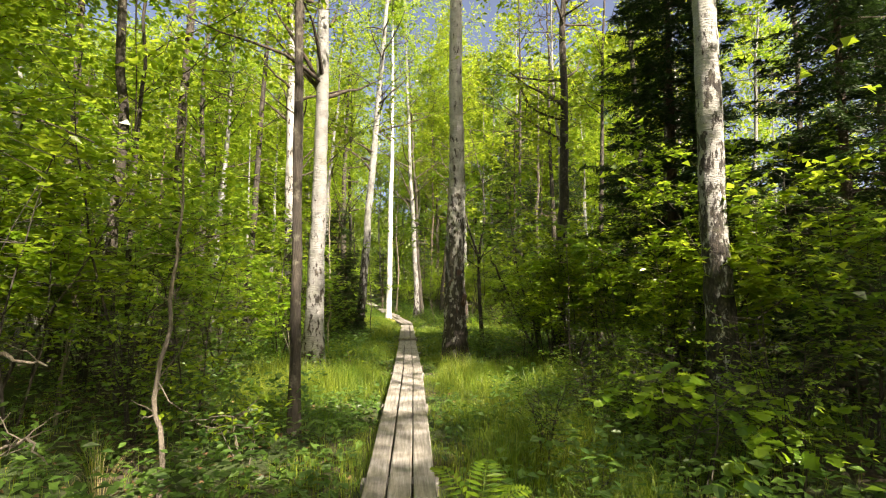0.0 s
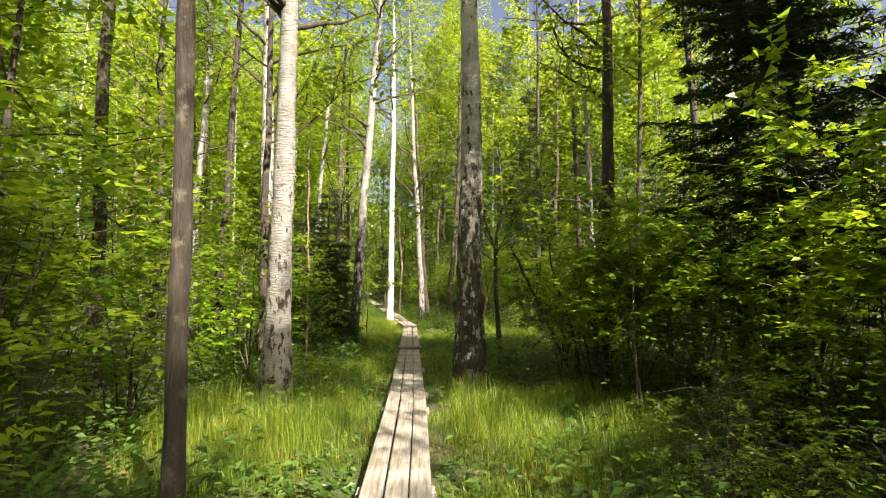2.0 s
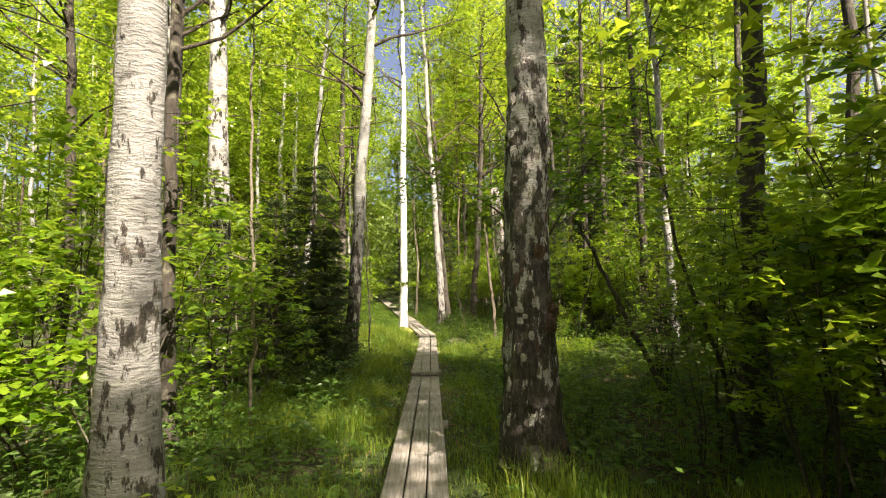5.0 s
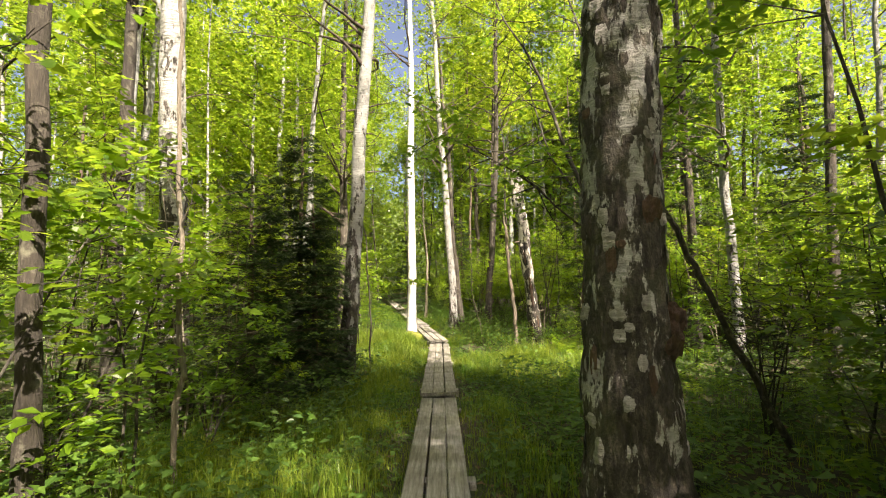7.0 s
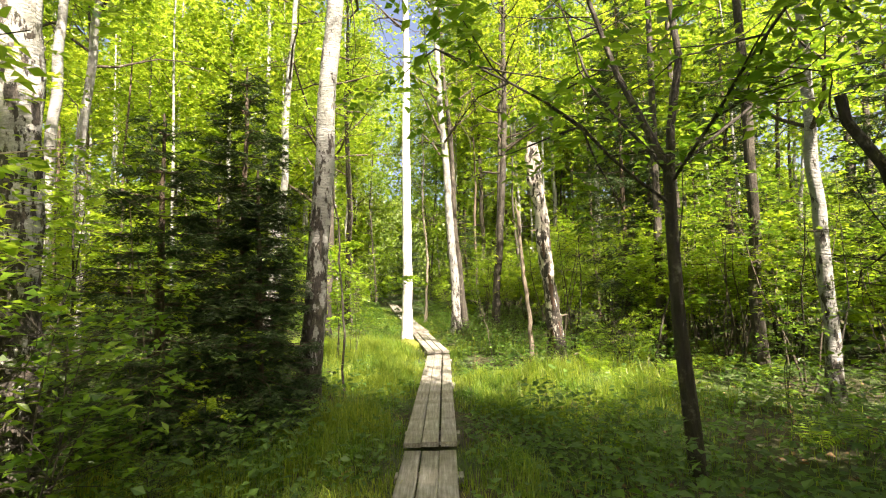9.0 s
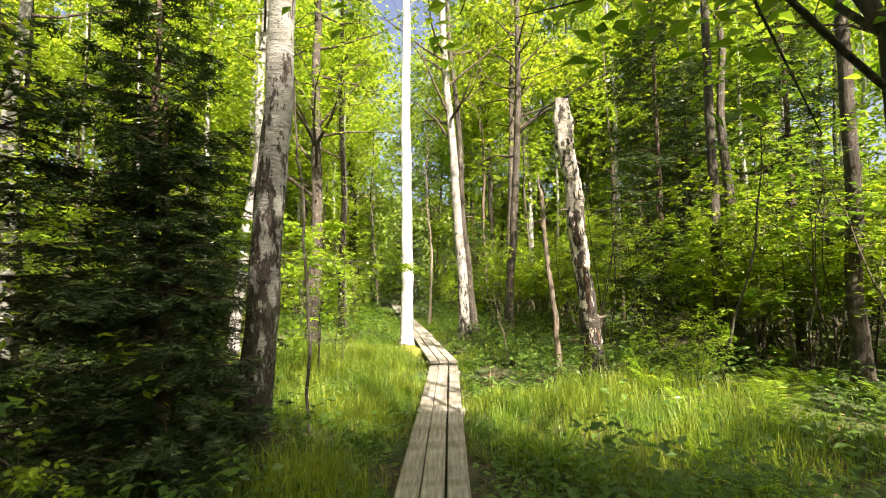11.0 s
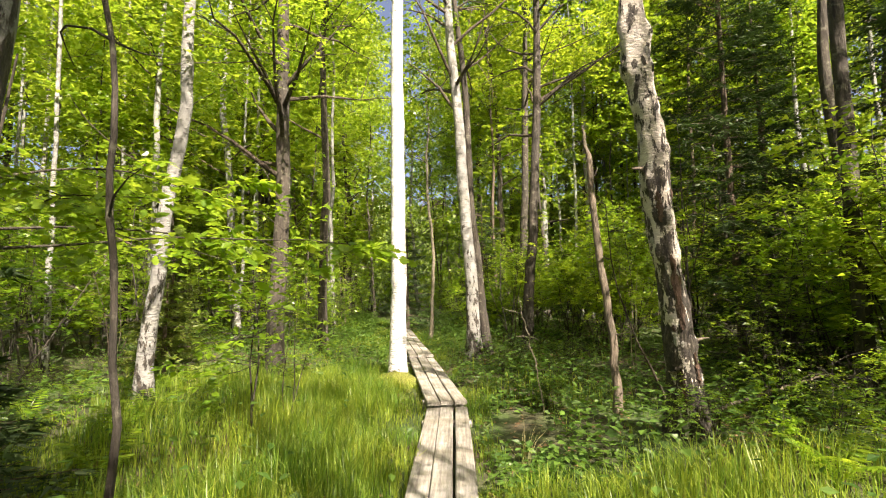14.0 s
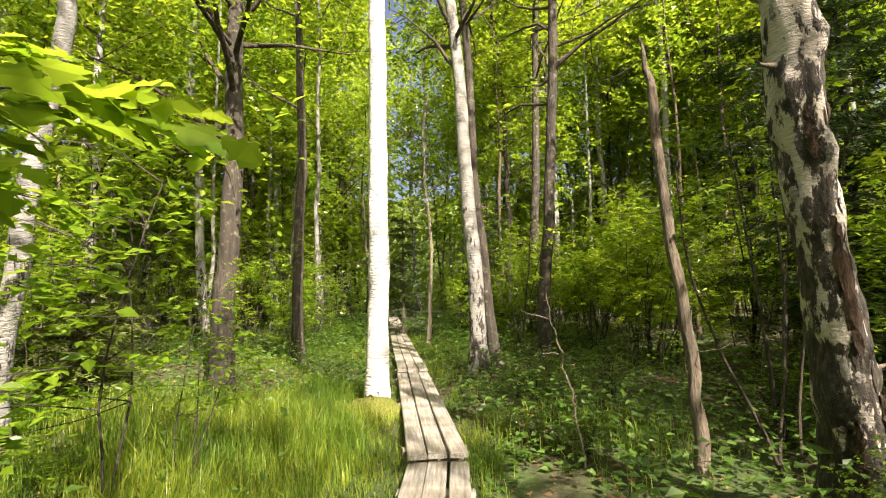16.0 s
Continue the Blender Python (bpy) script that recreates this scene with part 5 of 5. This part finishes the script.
# ---- ground cover ----
def make_grass():
    rng = np.random.default_rng(301)
    n = 330000
    y = rng.uniform(-1.5, 36, n)
    off = rng.gamma(1.6, 1.35, n) * rng.choice([-1, 1], n)
    x = path_x(y) + off
    sunny = np.zeros(n, bool)
    for a, b, rx, ry in OPEN_GROUND:
        sunny |= ((x - a) / (rx + 0.3)) ** 2 + ((y - b) / (ry + 0.3)) ** 2 < 1
    tuft = np.sin(x * 2.1 + 1.7 * np.sin(y * 1.3)) * np.sin(y * 1.9 + 1.3 * np.sin(x * 1.7))
    keep = (np.abs(off) > 0.24) & (np.abs(off) < 8) & (rng.uniform(0, 1, n) < np.where(sunny & ~((y > 21) & (x > -1.5)), 1.0, np.where(np.abs(off) < 0.9, 0.5 + 0.3 * tuft, 0.16 + 0.2 * tuft)))
    keep &= ((x + 0.55) / 0.42) ** 2 + ((y - 18.9) / 0.9) ** 2 > rng.uniform(0.5, 1.2, n)
    keep &= ~((y > 17.6) & (off > 0.55) & (rng.uniform(0, 1, n) < 0.85))
    x, y, sunny, tuft, off = x[keep], y[keep], sunny[keep], tuft[keep], off[keep]
    n = len(x)
    h = rng.uniform(0.10, 0.30, n) * np.where(sunny, 1.3, 0.85) * (1 + 0.6 * tuft)
    h *= np.clip((np.abs(off) - 0.1) * 1.5, 0.5, 1)
    a = rng.uniform(0, 2 * np.pi, n)
    d = np.stack([np.cos(a), np.sin(a), np.zeros(n)], 1)
    s = np.stack([-np.sin(a), np.cos(a), np.zeros(n)], 1)
    base = np.stack([x, y, ground_z(x, y) - 0.02], 1)
    bend = rng.uniform(0.1, 0.75, n)
    w = rng.uniform(0.0013, 0.0030, n) * (1 + 0.035 * np.maximum(y - 2, 0))
    mid = base + d * (h * bend * 0.3)[:, None] + np.array([0, 0, 1.0]) * (h * 0.62)[:, None]
    tip = base + d * (h * bend)[:, None] + np.array([0, 0, 1.0]) * (h * (1 - 0.25 * bend))[:, None]
    v = np.stack([base - s * w[:, None], base + s * w[:, None], mid + s * (w * 0.8)[:, None], mid - s * (w * 0.8)[:, None], tip], 1).reshape(-1, 3)
    k = np.arange(n) * 5
    q = np.stack([k, k + 1, k + 2, k + 3], 1)
    t = np.stack([k + 3, k + 2, k + 4], 1)
    tagged(new("grass", mesh_of("grass", v, [q, t], GRASS)), "long green grass growing beside the boardwalk", "grass", kind="stuff")


make_grass()


def make_herbs():
    rng = np.random.default_rng(302)
    n = 230000
    y = rng.uniform(-1.5, 38, n)
    x = path_x(y) + rng.choice([-1, 1], n) * (0.32 + rng.gamma(1.5, 2.0, n))
    patch = np.sin(x * 1.1 + 2 * np.sin(y * 0.8)) * np.sin(y * 1.2 + np.sin(x))
    keep = rng.uniform(0, 1, n) < 0.55 + 0.4 * patch
    keep &= ((x + 0.55) / 0.42) ** 2 + ((y - 18.9) / 0.9) ** 2 > rng.uniform(0.5, 1.2, n)
    for a, b, rx, ry in OPEN_GROUND[:5]:
        keep &= (((x - a) / rx) ** 2 + ((y - b) / ry) ** 2 > 1) | (rng.uniform(0, 1, n) < 0.12)
    x, y = x[keep], y[keep]
    n = len(x)
    c = np.stack([x, y, ground_z(x, y) + rng.uniform(0.01, 1.0, n) ** 2 * np.where(np.abs(x - path_x(y)) > 1.0, 0.55, 0.2)], 1)
    a = rng.uniform(0, 2 * np.pi, n)
    ax = unit(np.stack([np.cos(a), np.sin(a), rng.normal(0.05, 0.25, n)], 1))
    nr = unit(np.array([0, 0, 1.0]) + rng.normal(0, 0.3, (n, 3)))
    ln = rng.uniform(0.045, 0.115, n)
    v, q = kites(c, ax, nr, ln, ln * rng.uniform(0.45, 0.75, n))
    tagged(new("herbs", mesh_of("herbs", v, [q], LEAF_HERB)), "low leafy dark green herbs on the forest floor", "herbs", kind="stuff")
    n = 16000
    y = rng.uniform(-1.5, 36, n)
    x = path_x(y) + rng.choice([-1, 1], n) * (0.3 + rng.gamma(1.6, 2.0, n))
    c = np.stack([x, y, ground_z(x, y) + rng.uniform(0.008, 0.03, n)], 1)
    a = rng.uniform(0, 2 * np.pi, n)
    ax = unit(np.stack([np.cos(a), np.sin(a), rng.normal(0.0, 0.25, n)], 1))
    nr = unit(np.array([0, 0, 1.0]) + rng.normal(0, 0.4, (n, 3)))
    ln = rng.uniform(0.04, 0.09, n)
    v, q = slips(c, ax, nr, ln, ln * 0.6)
    tagged(new("leaf_litter", mesh_of("leaf_litter", v, [q], LITTER)), "dry brown fallen leaves", "leaf litter", kind="stuff")


make_herbs()


def frond_mesh(rng, length, mat):
    """One fern frond that arches along +y: a rib with two rows of pinnae."""
    n = 15
    s = np.linspace(0, 1, n)
    rib = np.stack([0 * s, length * 0.85 * s ** 0.9, length * (0.85 * s - 0.55 * s ** 2.4)], 1)
    v0, q0 = tube(rib, np.linspace(0.004, 0.0012, n), 3)
    i = np.repeat(np.arange(2, n), 2)
    side = np.tile([1.0, -1.0], n - 2)
    c = rib[i]
    ln = length * 0.30 * np.sin(np.pi * np.clip(s[i] * 0.9 + 0.1, 0, 1)) ** 0.7 * rng.uniform(0.9, 1.1, len(i))
    ax = unit(np.stack([side, 0.38 * np.ones(len(i)), -0.12 * np.ones(len(i))], 1))
    v1, q1 = kites(c, ax, np.tile([[0, 0, 1.0]], (len(i), 1)) + rng.normal(0, 0.12, (len(i), 3)), ln, np.full(len(i), length * 0.058), 0.1)
    v, q = joined([(v0, q0), (v1, q1)])
    return mesh_of("frond", v, [q], mat)


def fern(place, fronds, length, seed, mat=None):
    rng = np.random.default_rng(seed)
    ob = thing("fern", place, "fresh green fern on the forest floor", "fern", "ferns")
    for k in range(fronds):
        part = part_of("frond", frond_mesh(rng, length * rng.uniform(0.75, 1.1), mat or LEAF_BRIGHT), ob)
        part.matrix_local = pose(0, 0, 0, rng.uniform(-5, 30), rng.uniform(-8, 8), k * 360 / fronds + rng.uniform(-20, 20))
    return ob


ferns = [fern(on(0.38, 1.95), 5, 0.5, 401), fern(on(1.5, 17.2), 7, 0.5, 402), fern(on(2.4, 16.0), 6, 0.55, 403)]
for k in range(46):
    x, y = (far_rng.uniform(0.9, 4.5), far_rng.uniform(13.0, 21.5)) if k < 22 else (far_rng.uniform(-8.5, -3.8), far_rng.uniform(17.5, 22.0)) if k < 36 else (far_rng.uniform(-5, 5), far_rng.uniform(2.5, 26))
    if abs(x - path_x(y)) < 0.8:
        continue
    copy_thing(ferns[k % 3], pose(x, y, gz(x, y), 0, 0, far_rng.uniform(0, 360)) @ Matrix.Scale(far_rng.uniform(0.7, 1.15), 4))


def grass_tuft(x, y, blades, height, seed, mat, label):
    """A tussock of long arching blades."""
    rng = np.random.default_rng(seed)
    ob = thing("grass_tussock", on(x, y), label, "grass tussock", "grass tussocks")
    n, m = blades, 5
    a = rng.uniform(0, 2 * np.pi, n)
    hh = height * rng.uniform(0.6, 1.1, n)
    out = hh * rng.uniform(0.15, 0.75, n)
    s = np.linspace(0, 1, m)
    v = np.zeros((n, m, 2, 3))
    for k, sign in enumerate((-1, 1)):
        w = 0.0032 * (1 - s) * sign
        r = 0.05 + out[:, None] * s ** 1.8
        v[:, :, k, 0] = np.cos(a)[:, None] * r - np.sin(a)[:, None] * w
        v[:, :, k, 1] = np.sin(a)[:, None] * r + np.cos(a)[:, None] * w
        v[:, :, k, 2] = hh[:, None] * (s - 0.28 * s ** 3 * (out / hh)[:, None] * 2) - 0.03
    i = (np.arange(n)[:, None] * m + np.arange(m - 1)[None]).ravel() * 2
    q = np.stack([i, i + 1, i + 3, i + 2], 1)
    part_of("blade_tuft", mesh_of("blade_tuft", v.reshape(-1, 3), [q], mat), ob, kind="stuff")


for k, (x, y, n, ht) in enumerate([(-2.75, 2.9, 60, 0.55), (0.05, 15.2, 110, 0.6), (0.55, 15.0, 110, 0.55), (-0.45, 16.0, 70, 0.5), (0.75, 3.1, 120, 0.42), (-1.75, 16.3, 80, 0.45), (-2.6, 18.2, 90, 0.5), (1.4, 15.8, 90, 0.5), (-0.95, 20.5, 80, 0.45), (-1.95, 18.4, 80, 0.4), (1.15, 6.4, 80, 0.35), (-1.35, 10.6, 90, 0.4), (-0.1, 12.0, 90, 0.4)]):
    grass_tuft(x, y, n, ht, 600 + k, GRASS, "tussock of long arching green grass")
grass_tuft(-2.45, 2.55, 26, 0.6, 640, DRY_GRASS, "dry pale grass stalks standing upright")
grass_tuft(-0.6, 17.9, 20, 0.5, 641, DRY_GRASS, "dry pale grass stalks standing upright")
for k, (x, y) in enumerate([(-3.1, 2.3), (-3.3, 2.0)]):
    bare_stem("dry_twig_heap", on(x, y), [(-0.3, 0.0, 0.02), (-0.1, 0.1, 0.25), (0.2, 0.1, 0.4), (0.45, 0.0, 0.25)], [0.012, 0.012, 0.010, 0.005], BARK_PALE, "dry pale fallen twig on the forest floor", "twig", 650 + k, 9, 0.35)


# small plants beside the boards
shrub("rowan_seedling", on(-1.5, 2.95), 0.52, 0.42, 4, 170, 0.085, 421, "small sunlit rowan seedling with bright leaves", "seedling", LEAF_BRIGHT, BARK_PALE, lo=0.5, wide=0.5, stem_r=0.008, tilt=0.7)
shrub("oak_seedling", on(2.05, 2.55), 1.0, 0.65, 4, 210, 0.12, 422, "low oak sapling with broad bright leaves", "seedling", LEAF_BRIGHT, BARK_OAK, lo=0.55, wide=0.8, stem_r=0.01, tilt=0.6, lobes=True)
shrub("rowan_seedling", on(-1.45, 7.3), 0.55, 0.3, 1, 60, 0.08, 423, "small pale rowan seedling in grass", "seedling", LEAF_BRIGHT, BARK_PALE, lo=0.6, wide=0.5, stem_r=0.006)


def moss_mound():
    rng = np.random.default_rng(431)
    ob = thing("moss_mound", on(-2.45, 21.25), "yellow-green moss cushion at a birch foot", "moss")
    n, m = 10, 20
    v = []
    for i in range(n):
        f = i / (n - 1)
        for j in range(m):
            a = j * 2 * np.pi / m
            r = math.cos(f * np.pi / 2) * (1 + rng.normal(0, 0.05))
            v.append((0.42 * r * math.cos(a), 0.34 * r * math.sin(a), -0.06 + 0.27 * math.sin(f * np.pi / 2) + rng.normal(0, 0.012)))
    q = [[i * m + j, i * m + (j + 1) % m, (i + 1) * m + (j + 1) % m, (i + 1) * m + j] for i in range(n - 1) for j in range(m)]
    part_of("cushion", mesh_of("cushion", np.array(v), [np.array(q)], MOSS, True), ob)


moss_mound()
